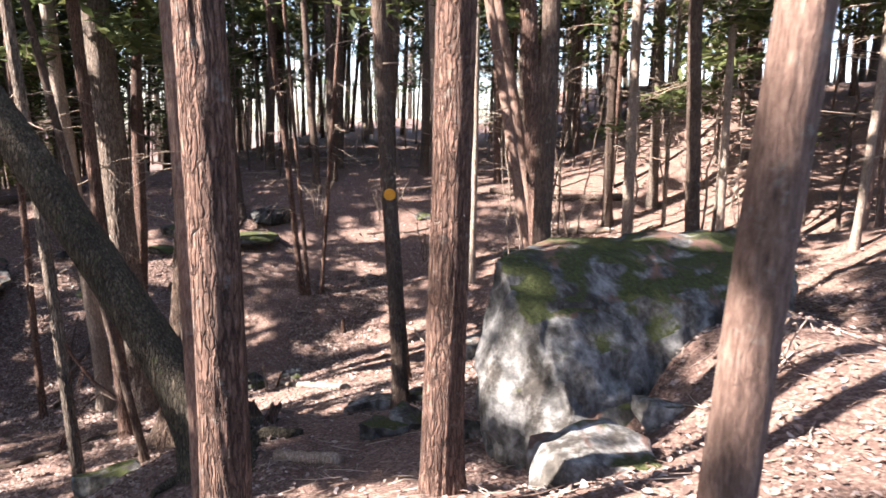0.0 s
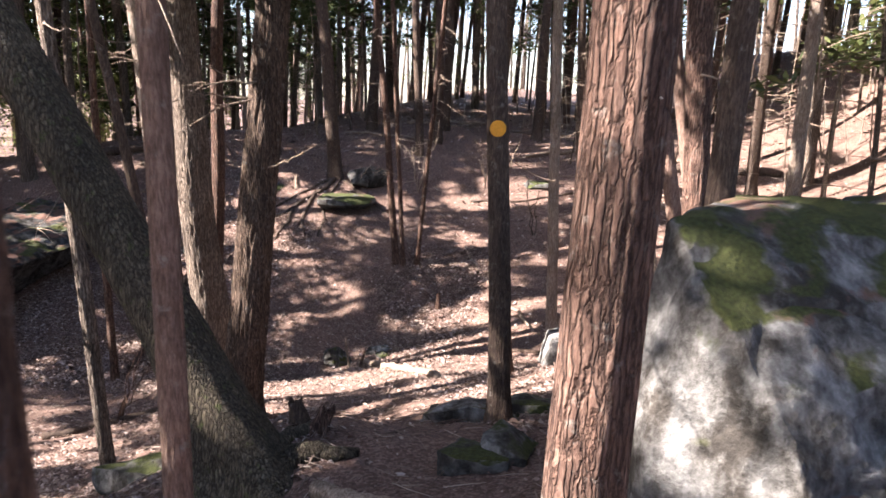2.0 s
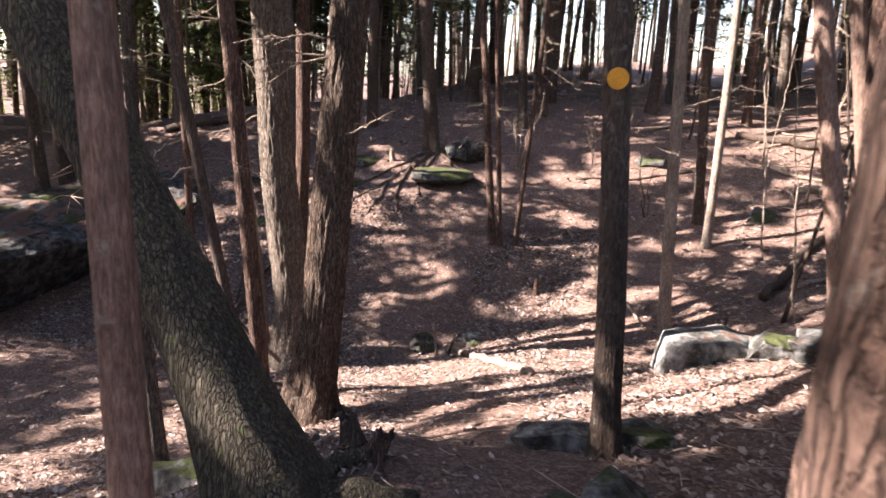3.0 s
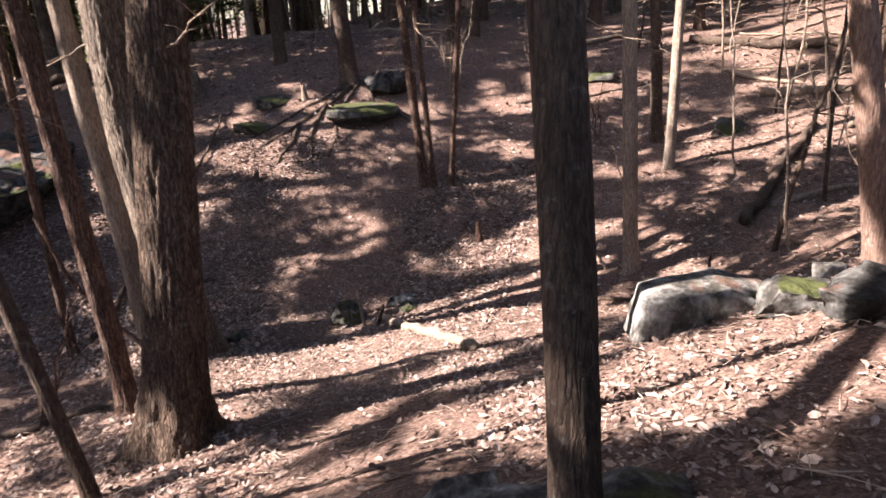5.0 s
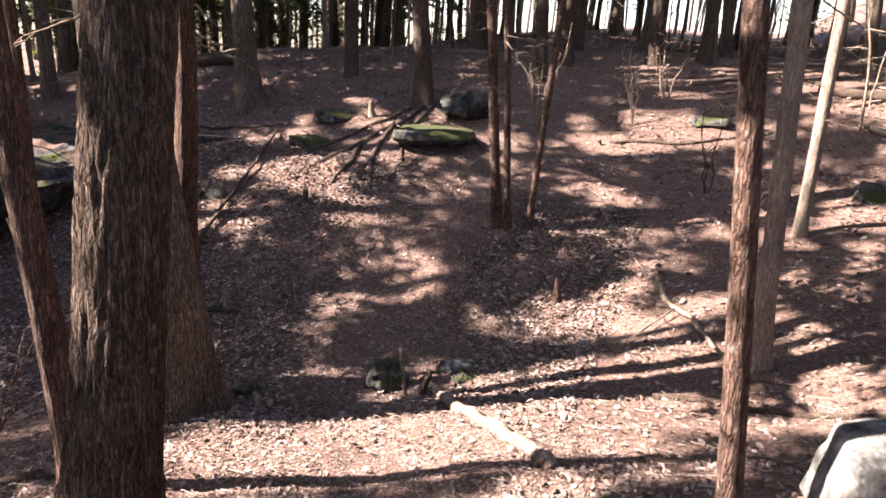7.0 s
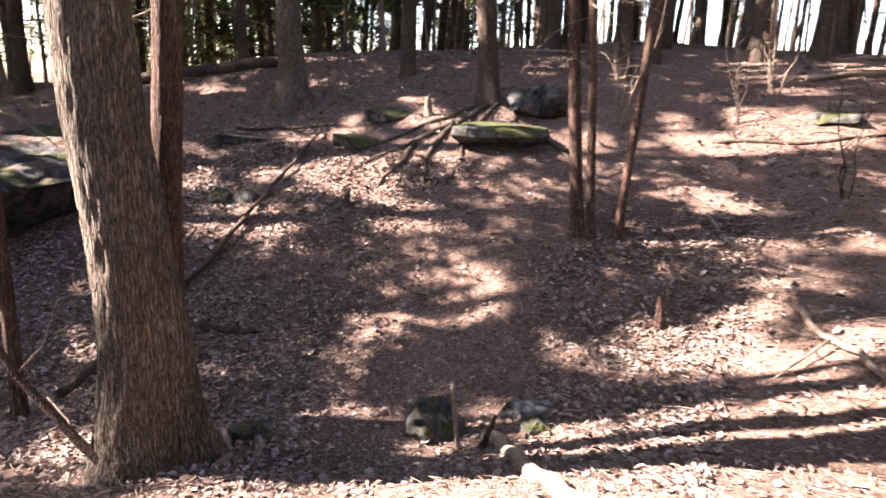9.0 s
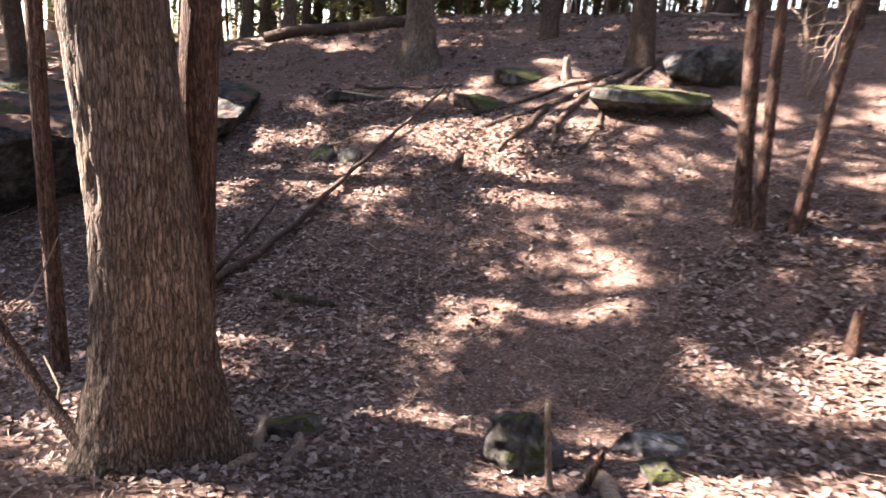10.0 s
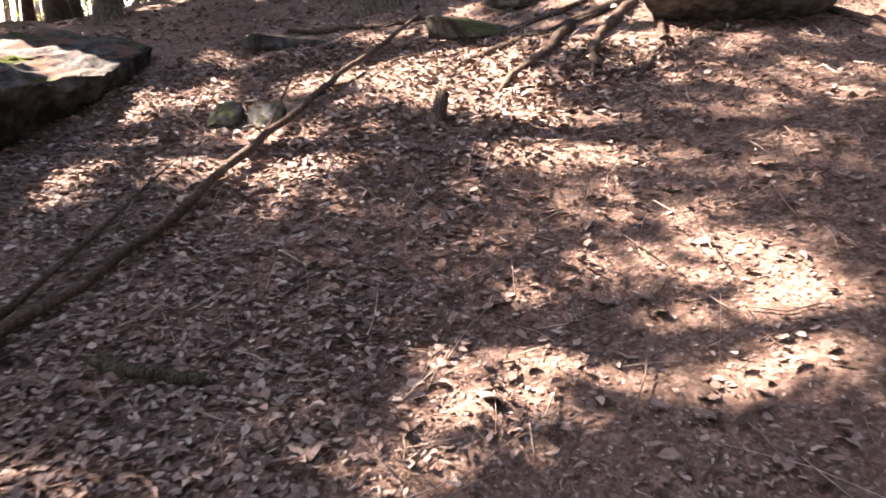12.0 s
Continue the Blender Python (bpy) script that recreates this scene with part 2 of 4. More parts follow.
def trunk_mesh(name, r, height, lean, mat, seed, seg=72, step=0.03, fine_to=5.0, ridge=0.10, flare=0.6, bow=0.0, vert=1.0):
    """A trunk from 0.35 m under its foot, with roots flaring, a slow bow and furrowed bark."""
    rng = random.Random(seed)
    o = Vector([rng.uniform(-50, 50) for _ in range(3)])
    zs, z = [], -0.35
    while z < height:
        zs.append(z)
        z += step if z < fine_to else step * 12
    lobes, turn = rng.choice((3, 4, 5)), rng.uniform(0, 6)
    bx, by = rng.uniform(-1, 1), rng.uniform(-1, 1)
    verts, faces = [], []
    for z in zs:
        taper = r * (1 - 0.62 * max(z, 0) / height)
        fl = flare * math.exp(-max(z, -0.1) / (1.6 * r + 0.05))
        cx = lean[0] * z + bow * bx * math.sin(z * 0.7) + 0.25 * r * noise.noise(Vector((z * 0.5, seed, 0)))
        cy = lean[1] * z + bow * by * math.sin(z * 0.6 + 1) + 0.25 * r * noise.noise(Vector((z * 0.5, seed, 9)))
        for q in range(seg):
            w = 2 * math.pi * q / seg
            c, s = math.cos(w), math.sin(w)
            k = 1 + fl * (0.75 + 0.5 * math.cos(lobes * w + turn))
            p = Vector((c * (1 + r * 26), s * (1 + r * 26), z * 3.4 * vert)) + o
            warp = 0.6 * noise.noise(Vector((c * 2, s * 2, z * 3)) + o)
            n1 = 1 - 2.6 * abs(noise.noise(Vector((p.x + warp, p.y - warp, p.z)))) + 0.35 * noise.noise(p * 2.3)
            n2 = noise.noise(Vector((c * 2.0, s * 2.0, z * 1.1)) + o)
            rad = taper * k * (1 + ridge * 0.55 * n1 + 0.05 * n2)
            verts.append((cx + c * rad, cy + s * rad, z))
    m = len(zs)
    for a in range(m - 1):
        for q in range(seg):
            i, j = a * seg + q, a * seg + (q + 1) % seg
            faces.append((i, j, j + seg, i + seg))
    return mesh_of(name, verts, faces, mat)


def dead_branch_mesh(mat, length, r, seed, droop=0.1, twigs=4):
    rng = random.Random(seed)
    v, f = [], []
    pts = [Vector((length * k / 7, 0.05 * length * math.sin(k * 0.9 + seed), length * (-droop * (k / 7) ** 2 + 0.03 * rng.uniform(-1, 1)))) for k in range(8)]
    tube(v, f, pts, [r * (1 - 0.85 * k / 7) for k in range(8)], 5)
    for _ in range(twigs):
        k = rng.randint(2, 6)
        d = Vector((rng.uniform(0.3, 1), rng.choice((-1, 1)) * rng.uniform(0.4, 1), rng.uniform(-0.5, 0.35))) * length * rng.uniform(0.15, 0.4)
        q = pts[k]
        tube(v, f, [q, q + d * 0.5 + Vector((0, 0, 0.02 * length)), q + d], [r * 0.4, r * 0.28, r * 0.1], 4)
    return mesh_of("dead_branch", v, f, mat)


def crown_mesh(name, mat, wood, low, high, reach, sprays, leaves, size, seed):
    """Boughs with drooping sprays of small leaves, thinner towards the top, in one mesh."""
    rng = random.Random(seed)
    verts, faces = [], []
    for k in range(sprays):
        z = low + (high - low) * (k + rng.random()) / sprays
        top = (z - low) / (high - low)
        length = reach * (1 - 0.75 * top) * rng.uniform(0.6, 1.15)
        w = rng.uniform(0, 2 * math.pi)
        out = Vector((math.cos(w), math.sin(w), 0))
        side = Vector((-out.y, out.x, 0))
        for _ in range(leaves):
            f = rng.random() ** 0.7
            c = out * length * f + side * length * 0.26 * (0.3 + f) * rng.uniform(-1, 1) + Vector((0, 0, z - 0.25 * length * f * f + rng.gauss(0, 0.10)))
            a = (out * rng.uniform(-1, 1) + side * rng.uniform(-1, 1) + Vector((0, 0, rng.uniform(-0.5, 0.3)))).normalized() * size * rng.uniform(0.5, 1.5)
            b = a.cross(Vector((rng.uniform(-0.5, 0.5), rng.uniform(-0.5, 0.5), 1))).normalized() * a.length * 0.34
            i = len(verts)
            verts += [c - a, c + b - a * 0.1, c + a, c - b - a * 0.1]
            faces.append((i, i + 1, i + 2, i + 3))
    return mesh_of(name, verts, faces, mat, False)


def hull_rock(name, points, mat, rough, seed, cuts=5, soften=2, scale=1.0):
    """A broken stone: the hull of a few corners, cut fine, worn at the edges and roughened."""
    bm = bmesh.new()
    for p in points:
        bm.verts.new(p)
    bmesh.ops.convex_hull(bm, input=bm.verts)
    bmesh.ops.delete(bm, geom=[v for v in bm.verts if not v.link_faces], context="VERTS")
    bmesh.ops.triangulate(bm, faces=bm.faces[:])
    for _ in range(cuts):
        bmesh.ops.subdivide_edges(bm, edges=bm.edges[:], cuts=1, use_grid_fill=True)
    for _ in range(soften):
        bmesh.ops.smooth_vert(bm, verts=bm.verts[:], factor=0.5, use_axis_x=True, use_axis_y=True, use_axis_z=True)
    bm.normal_update()
    o = Vector((seed * 3.1, seed * 1.7, 0))
    for v in bm.verts:
        p = v.co * scale
        q = p + o
        n1 = noise.noise(q * 1.3)
        n2 = abs(noise.noise(q * 3.1 + Vector((5, 0, 0))))
        n3 = noise.noise(q * 9.0)
        crack = max(0.0, 0.06 - abs(noise.noise(q * 1.1 + Vector((0, 7, 3))))) / 0.06
        v.co += v.normal * rough * (0.8 * n1 - 0.9 * n2 + 0.22 * n3 - 0.25 * crack)
    me = bpy.data.meshes.new(name)
    bm.to_mesh(me)
    bm.free()
    me.materials.append(mat)
    me.shade_smooth()
    return me


# ---- the lie of the land ----
SLOPES = {(0, 0): -3.185, (0, 1): -0.44, (0, 2): 3.487, (0, 3): 0.78, (0, 4): -0.906, (0, 5): -0.299, (1, 0): 1.384, (1, 1): -1.879, (1, 2): -1.655,
          (1, 3): 0.895, (1, 4): 0.575, (2, 0): 1.297, (2, 1): 0.591, (2, 2): -0.799, (2, 3): -0.359, (3, 0): 0.262, (3, 1): 0.435, (3, 2): 0.311}
KNOLLS = [(0.45, -2.2, 5.85, 0.7), (0.12, -5.4, 16.2, 1.0), (-0.22, -5.8, 13.2, 1.6), (0.42, 3.5, 10.2, 1.6), (0.23, -8.9, 16.3, 1.6), (-0.21, -0.3, 11.6, 1.0),
          (0.21, -5.1, 10.2, 1.0), (-0.23, -9.0, 23.0, 2.4), (-0.15, -3.9, 12.6, 1.0), (0.17, -0.2, 8.8, 1.6), (-0.17, -8.1, 11.6, 1.0), (-0.24, 0.5, 4.2, 0.55), (0.30, 2.1, 4.5, 0.7), (-1.7, 9.5, 13, 3.2), (-1.6, 9.5, 20, 4.0), (0.35, 3.5, 10.6, 1.6)]

RISES = [(0.30, 1.75, 4.7, 0.55), (0.13, 1.7, 5.05, 0.45), (0.15, -0.3, 3.4, 1.3), (0.23, -0.7, 6.4, 1.3), (0.16, -3.4, 8.6, 1.3), (-0.08, -5.4, 10.8, 1.3), (0.23, -3.7, 15.4, 1.3), (0.15, -6.3, 18.2, 1.3), (-0.23, -9.4, 17.4, 1.3), (-0.02, -0.5, 12.9, 1.3), (-0.00, -0.5, 16.6, 1.3), (0.06, -0.9, 9.5, 1.3), (0.12, 1, 9.4, 1.3), (0.04, -2.1, 5.8, 1.3), (0.07, -6.2, 16.3, 1.3), (0.07, -2.6, 11.2, 1.3), (-0.05, -5.2, 13.8, 1.3), (-0.02, -8.4, 14.9, 1.3), (-0.13, -2.8, 14.3, 1.3), (-0.02, -4.4, 12.6, 1.3), (0.01, 1.2, 4.4, 0.8), (-0.22, 2.4, 4.8, 0.9), (-0.09, 0, 0.8, 1.3), (0.19, -6.8, 14.8, 1.3)]


def held(v, low, high):
    """v, held softly between low and high, and by how much it passes them."""
    c = min(max(v, low), high)
    return c, v - c


def ground_z(x, y):
    xc, dx = held(x, -16, 8)
    yc, dy = held(y, -3, 23)
    u, v = (xc + 3) / 8, (yc - 11) / 10
    z = sum(k * u**i * v**j for (i, j), k in SLOPES.items())
    z += sum(a * math.exp(-((x - bx) ** 2 + (y - by) ** 2) / (2 * s * s)) for a, bx, by, s in KNOLLS + RISES)
    z += 0.03 * min(max(dx, 0), 25) + 0.02 * min(max(-dx, 0), 40) + 0.055 * min(max(dy, 0), 40) + 0.10 * min(max(-dy, 0), 20)
    return z


def ground_relief(x, y):
    return 0.05 * noise.noise(Vector((x * 1.1, y * 1.1, 0))) + 0.022 * noise.noise(Vector((x * 4.3, y * 4.3, 3))) + 0.010 * noise.noise(Vector((x * 13, y * 13, 5)))


def top_z(x, y):
    return ground_z(x, y) + ground_relief(x, y)


def spread(low, high, step, out):
    """Even steps from low to high, then ever longer ones out to both sides."""
    mid = list(np.arange(low, high, step))
    left, right, d = [], [], step
    a, b = low, mid[-1]
    while a > -out:
        d *= 1.22
        a, b = a - d, b + d
        left.append(a), right.append(b)
    return left[::-1] + mid + right


def build_ground():
    xs, ys = spread(-13, 5, 0.085, 600), spread(2, 21, 0.085, 600)
    verts = [(x, y, top_z(x, y)) for y in ys for x in xs]
    w = len(xs)
    faces = [(j * w + i, j * w + i + 1, (j + 1) * w + i + 1, (j + 1) * w + i) for j in range(len(ys) - 1) for i in range(w - 1)]
    ob = new("ground", mesh_of("ground", verts, faces, SOIL))
    tagged(ob, "brown forest floor of soil, needles and old leaves", "ground", "", "structure")


build_ground()


# ---- trees ----
def near_tree(name, x, y, r, lean, mat, label, height=13.0, seed=1, seg=72, step=0.03, ridge=0.10, flare=0.5, bow=0.0, branches=4, blow=1.6, crown=True, group="", twigs=4, vert=1.0):
    t = thing(name, pose(x, y, ground_z(x, y)), label, "tree", group)
    part("trunk", trunk_mesh("trunk", r, height, lean, mat, seed, seg, step, 5.0, ridge, flare, bow, vert), t)
    rng = random.Random(seed * 7 + 1)
    for k in range(branches):
        z = blow + (5.0 - blow) * rng.random()
        ob = part("branch", dead_branch_mesh(DEADWOOD, rng.uniform(0.35, 1.0), 0.006 + 0.03 * r, seed * 11 + k, rng.uniform(-0.1, 0.4), twigs), t, "bare dead branch")
        w = rng.uniform(0, 360)
        rr = r * (1 - 0.62 * z / height) * 0.9
        ob.matrix_parent_inverse = Matrix()
        ob.matrix_basis = pose(lean[0] * z + rr * math.cos(radians(w)), lean[1] * z + rr * math.sin(radians(w)), z, 0, rng.uniform(-20, 25), w)
    if crown:
        c = part("crown", rng.choice(CROWNS), t, "dark green needle crown")
        c.matrix_basis = pose(lean[0] * 6, lean[1] * 6, 0, 0, 0, rng.uniform(0, 360))
    return t


# Needle crowns mostly above the view, added to dapple and shade the ground.
CROWNS = [crown_mesh("crown", NEEDLES, BARK_DARK, 6.0, 15.0, 2.3, 20, 90, 0.16, 40 + k) for k in range(4)]
BIG = "trees beside the trail"
TREES = [
    # name, x, y, r, lean x, lean y, bark, label
    ("tree", -0.994, 2.476, 0.09, -0.013, -0.01, BARK_RED, "straight hemlock trunk with peeling reddish bark", 0.07),
    ("tree", -0.25, 3.607, 0.106, 0.024, -0.003, BARK_RED, "reddish-brown hemlock trunk with a pale scar", 0.06),
    ("tree", -0.739, 6.442, 0.078, -0.074, 0.1, BARK_DARK, "slim dark trunk with a yellow trail marker", 0.05),
    ("tree", 0.53, 1.85, 0.072, 0.064, -0.003, BARK_TAN, "smooth pinkish-brown young trunk leaning over the trail", 0.03),
    ("tree", 2.72, 12.53, 0.1, -0.017, 0.001, BARK_PALE, "pale straight trunk on the far slope", 0.05),
    ("tree", 2.79, 9.1, 0.092, -0.062, 0.002, BARK_DARK, "brown trunk behind the mossy boulder", 0.08),
    ("tree", 0.517, 6.204, 0.085, -0.002, 0.011, BARK_DARK, "smooth dark trunk close behind the boulder", 0.05),
    ("tree", 0.779, 8.041, 0.112, -0.081, 0.006, BARK_RED, "furrowed brown trunk of a leaning pair", 0.08),
    ("tree", 0.917, 8.322, 0.06, -0.194, 0, BARK_TAN, "thin sunlit trunk leaning from the pair", 0.05),
    ("tree", -3.872, 8.562, 0.205, 0.065, 0.088, BARK_OAK, "stout oak trunk with deep vertical furrows", 0.15),
    ("tree", -5.44, 10.804, 0.255, -0.048, -0.017, BARK_GREY, "thick grey trunk with flaking bark and flared roots", 0.09),
    ("tree", -5.576, 11.144, 0.108, 0.023, 0.019, BARK_RED, "slender red-brown trunk behind the thick oak", 0.04),
    ("tree", -7.36, 11.18, 0.06, -0.02, 0.0, BARK_RED, "thin brown stem beside the thick oak", 0.04),
    ("tree", -6.41, 11.45, 0.13, -0.052, -0.045, BARK_PALE, "pale flaking trunk in the thicket behind the oak", 0.06),
    ("tree", -3.9, 15.5, 0.072, -0.102, -0.002, BARK_RED, "slender reddish stem of a twin pair", 0.05),
    ("tree", -3.76, 15.52, 0.05, -0.07, -0.002, BARK_RED, "thinner reddish stem of a twin pair", 0.05),
    ("tree", -3.476, 15.6, 0.05, 0.075, -0.005, BARK_RED, "thin leaning stem beside the twin stems", 0.05),
    ("tree", -6.31, 18.46, 0.165, -0.092, -0.005, BARK_DARK, "dark trunk rooted over the stone ledge", 0.06),
    ("tree", -9.67, 17.72, 0.205, -0.061, -0.003, BARK_GREY, "grey trunk with a mossy foot", 0.06),
    ("tree", -8.35, 19.38, 0.14, 0.007, 0, BARK_DARK, "dark trunk on the crest of the rise", 0.06),
    ("tree", -0.563, 12.9, 0.088, -0.051, 0.013, BARK_PALE, "pale slender trunk in the hollow", 0.05),
    ("tree", -0.036, 16.17, 0.08, -0.001, -0.005, BARK_PALE, "pale thin trunk on the slope", 0.05),
    ("tree", -0.941, 9.452, 0.056, -0.097, -0.002, BARK_RED, "thin orange-brown trunk beside the rocks", 0.04),
    ("tree", 0.936, 9.383, 0.085, -0.2, 0, BARK_TAN, "pale leaning trunk beside the mossy rock", 0.06),
    ("tree", -3.912, 7.758, 0.05, -0.178, -0.036, BARK_DARK, "thin leaning stem with a sunlit edge", 0.05),
    ("tree", -4.93, 9.3, 0.095, -0.04, -0.042, BARK_RED, "brown trunk in the thicket by the oak", 0.06),
    ("tree", -1.755, 4.123, 0.056, -0.043, 0.03, BARK_TAN, "slim grey-brown trunk with flaking bark", 0.08),
    ("tree", -4.14, 6.81, 0.062, -0.060, -0.035, BARK_GREY, "thin grey stem in the thicket", 0.05),
    ("tree", -1.97, 2.43, 0.076, 0.012, 0.009, BARK_RED, "reddish young trunk at the trail edge", 0.06),
    ("tree", -4.63, 20.52, 0.113, -0.060, -0.020, BARK_DARK, "dark trunk on the upper slope", 0.05),
    ("tree", -4.39, 21.55, 0.150, -0.015, -0.003, BARK_DARK, "stout trunk on the upper slope", 0.05),
    ("tree", -6.50, 22.03, 0.150, 0.043, 0.013, BARK_DARK, "dark trunk on the crest", 0.05),
    ("tree", -1.64, 22.74, 0.140, 0.015, 0.001, BARK_DARK, "dark trunk far up the slope", 0.05),
    ("tree", -2.88, 23.51, 0.200, 0.045, 0.006, BARK_GREY, "broad grey trunk far up the slope", 0.05),
    ("tree", -0.207, 17.25, 0.1, -0.067, 0, BARK_DARK, "dark trunk behind the pale stems", 0.05),
]
SET = {}
for k, (name, x, y, r, lx, ly, mat, label, ridge) in enumerate(TREES):
    far = y > 14
    SET[label] = near_tree(name, x, y, r, (lx, ly), mat, label, 13 + (k * 37 % 50) / 12, k + 3, 28 if far else 96, 0.12 if far else 0.028, ridge, 0.85 if r > 0.2 else 0.35, 0.02, 9 if far else 4, 1.5 if far else 2.4, r > 0.07 and y < 14, BIG)

# the leaning mossy tree
leaning = thing("leaning_tree", pose(-1.995, 5.17, ground_z(-1.995, 5.17)), "thick dark leaning tree with moss and lichen", "tree", BIG)
part("trunk", trunk_mesh("trunk", 0.19, 11, (-0.72, 0.12), BARK_MOSSY, 77, 72, 0.04, 6.0, 0.06, 0.7, 0.05), leaning)

# ---- far woods: a few kinds of tree, set out many times ----
def far_kind(seed, mat, r, green):
    t = thing("forest_tree", pose(0, 0, -100), "slender forest tree with bare dead lower branches", "tree", "trees of the surrounding woods")
    rng = random.Random(seed)
    part("trunk", trunk_mesh("trunk", r, 16, (rng.uniform(-0.04, 0.04), rng.uniform(-0.04, 0.04)), mat, seed, 12, 0.4, 16, 0.06, 0.5, 0.05), t)
    v, f = [], []
    for k in range(22):
        z = 1.2 + 7.5 * rng.random()
        w = rng.uniform(0, 6.28)
        ln = rng.uniform(0.5, 1.7)
        d = Vector((math.cos(w), math.sin(w), rng.uniform(-0.3, 0.3)))
        a = Vector((0, 0, z)) + d * r * 0.4
        e = a + d * ln
        pts = [a, a.lerp(e, 0.4) + Vector((0, 0, 0.05)), a.lerp(e, 0.75), e + Vector((0, 0, -0.12))]
        tube(v, f, pts, [0.013, 0.010, 0.007, 0.003], 4)
        for _ in range(3):
            q = a.lerp(e, rng.uniform(0.3, 0.9))
            g = q + Vector((rng.uniform(-1, 1), rng.uniform(-1, 1), rng.uniform(-0.5, 0.4))) * ln * 0.35
            tube(v, f, [q, q.lerp(g, 0.5), g], [0.005, 0.004, 0.002], 3)
    part("deadwood", mesh_of("deadwood", v, f, DEADWOOD), t, "bare twiggy dead branches", "stuff")
    part("crown", crown_mesh("crown", NEEDLES, BARK_DARK, green, 16.5, 2.4, 26, 130, 0.13, seed + 5), t, "dark green needle crown", "stuff")
    return t


KINDS = [far_kind(201, BARK_RED, 0.10, 5.0), far_kind(202, BARK_DARK, 0.14, 6.2), far_kind(203, BARK_GREY, 0.12, 4.6), far_kind(204, BARK_PALE, 0.06, 3.4), far_kind(205, BARK_GREY, 0.045, 2.8), far_kind(206, BARK_TAN, 0.05, 3.2)]


# places that the sun reaches through gaps in the canopy: x, y, half the gap's width
GAPS = [(-0.2, 8.5, 0.9), (0.0, 4.45, 0.7), (-5.4, 10.7, 0.8), (-1.0, 2.5, 0.7)]
NARROW = [(-4.2, 13.3, 0.45), (-7.2, 13.9, 0.4)]


def in_gap(x, y, gaps):
    """Whether a tree here would stand between the sun and one of these places."""
    ux, uy = SUN_FROM.x / math.hypot(SUN_FROM.x, SUN_FROM.y), SUN_FROM.y / math.hypot(SUN_FROM.x, SUN_FROM.y)
    return any(2 < (x - cx) * ux + (y - cy) * uy < 24 and abs((x - cx) * uy - (y - cy) * ux) < half for cx, cy, half in gaps)


def free_spot(x, y):
    """Whether a forest tree may stand here: off the trail, the hollow and the trees already set."""
    if any((x - t[1]) ** 2 + (y - t[2]) ** 2 < 0.9 for t in TREES) or in_gap(x, y, GAPS):
        return False
    # Unseen strip left of the trail, opened to trees that shade the right bank.
    if -12.0 < x < -5.6 and 0.8 < y < 4.2:
        return True
    return not (-12.0 < x < 3.6 and -4 < y < 21.5)


def plant_woods():
    rng = random.Random(11)
    spots = []
    tries = 0
    while len(spots) < 400 and tries < 30000:
        tries += 1
        x, y = rng.uniform(-30, 20), rng.uniform(-13, 42)
        if not free_spot(x, y) or any((x - a) ** 2 + (y - b) ** 2 < 1.7 for a, b in spots):
            continue
        # Sun-side woods, mostly out of view, thinned to set how much shade falls.
        if x < -5 and y < 13 and rng.random() < (0.35 if y < 4.2 else 0.45):
            continue
        if x > 3 and y < 5:
            continue
        spots.append((x, y))
        if -25 < x < -12 and 5 < y < 12 and len(spots) % 3 == 0:
            continue
        kind = KINDS[rng.randrange(6)]
        place = pose(x, y, ground_z(x, y) - 0.05, rng.uniform(-3, 3), rng.uniform(-3, 3), rng.uniform(0, 360)) @ Matrix.Scale(rng.uniform(0.8, 1.25), 4)
        if not in_gap(x, y, NARROW):
            copy_thing(kind, place)
    # Two extra trees out of view, placed to shade the boulder's top.
    for k, (x, y) in enumerate([(-8.7, 1.5), (-11.2, 0.5)]):
        copy_thing(KINDS[k], pose(x, y, ground_z(x, y) - 0.05, 0, 0, 140 * k))


plant_woods()


def young_beech(seed):
    t = thing("young_tree", pose(0, 0, -100), "young tree with fresh yellow-green leaves", "tree", "young leafy trees beyond the rise")
    v, f = [], []
    rng = random.Random(seed)
    tube(v, f, stick_points((0, 0, -0.3), (0.2, 0.1, 6.5), rng, 0.008, 10), [0.045 - 0.004 * k for k in range(11)], 7)
    part("trunk", mesh_of("trunk", v, f, BARK_PALE), t)
    part("crown", crown_mesh("crown", SPRING, BARK_PALE, 0.8, 7.0, 1.9, 36, 34, 0.075, seed), t, "fresh yellow-green leaves", "stuff")
    return t


BEECHES = [young_beech(301), young_beech(302)]


def plant_beeches():
    rng = random.Random(5)
    for k in range(84):
        x, y = (rng.uniform(-34, -15.5), rng.uniform(9, 42)) if k < 70 else (rng.uniform(-15, 6), rng.uniform(30, 44))
        copy_thing(BEECHES[k % 2], pose(x, y, ground_z(x, y), 0, 0, rng.uniform(0, 360)) @ Matrix.Scale(rng.uniform(0.7, 1.3), 4))


plant_beeches()
for k in KINDS + BEECHES:
    for o in (*k.children_recursive, k):
        bpy.data.objects.remove(o)


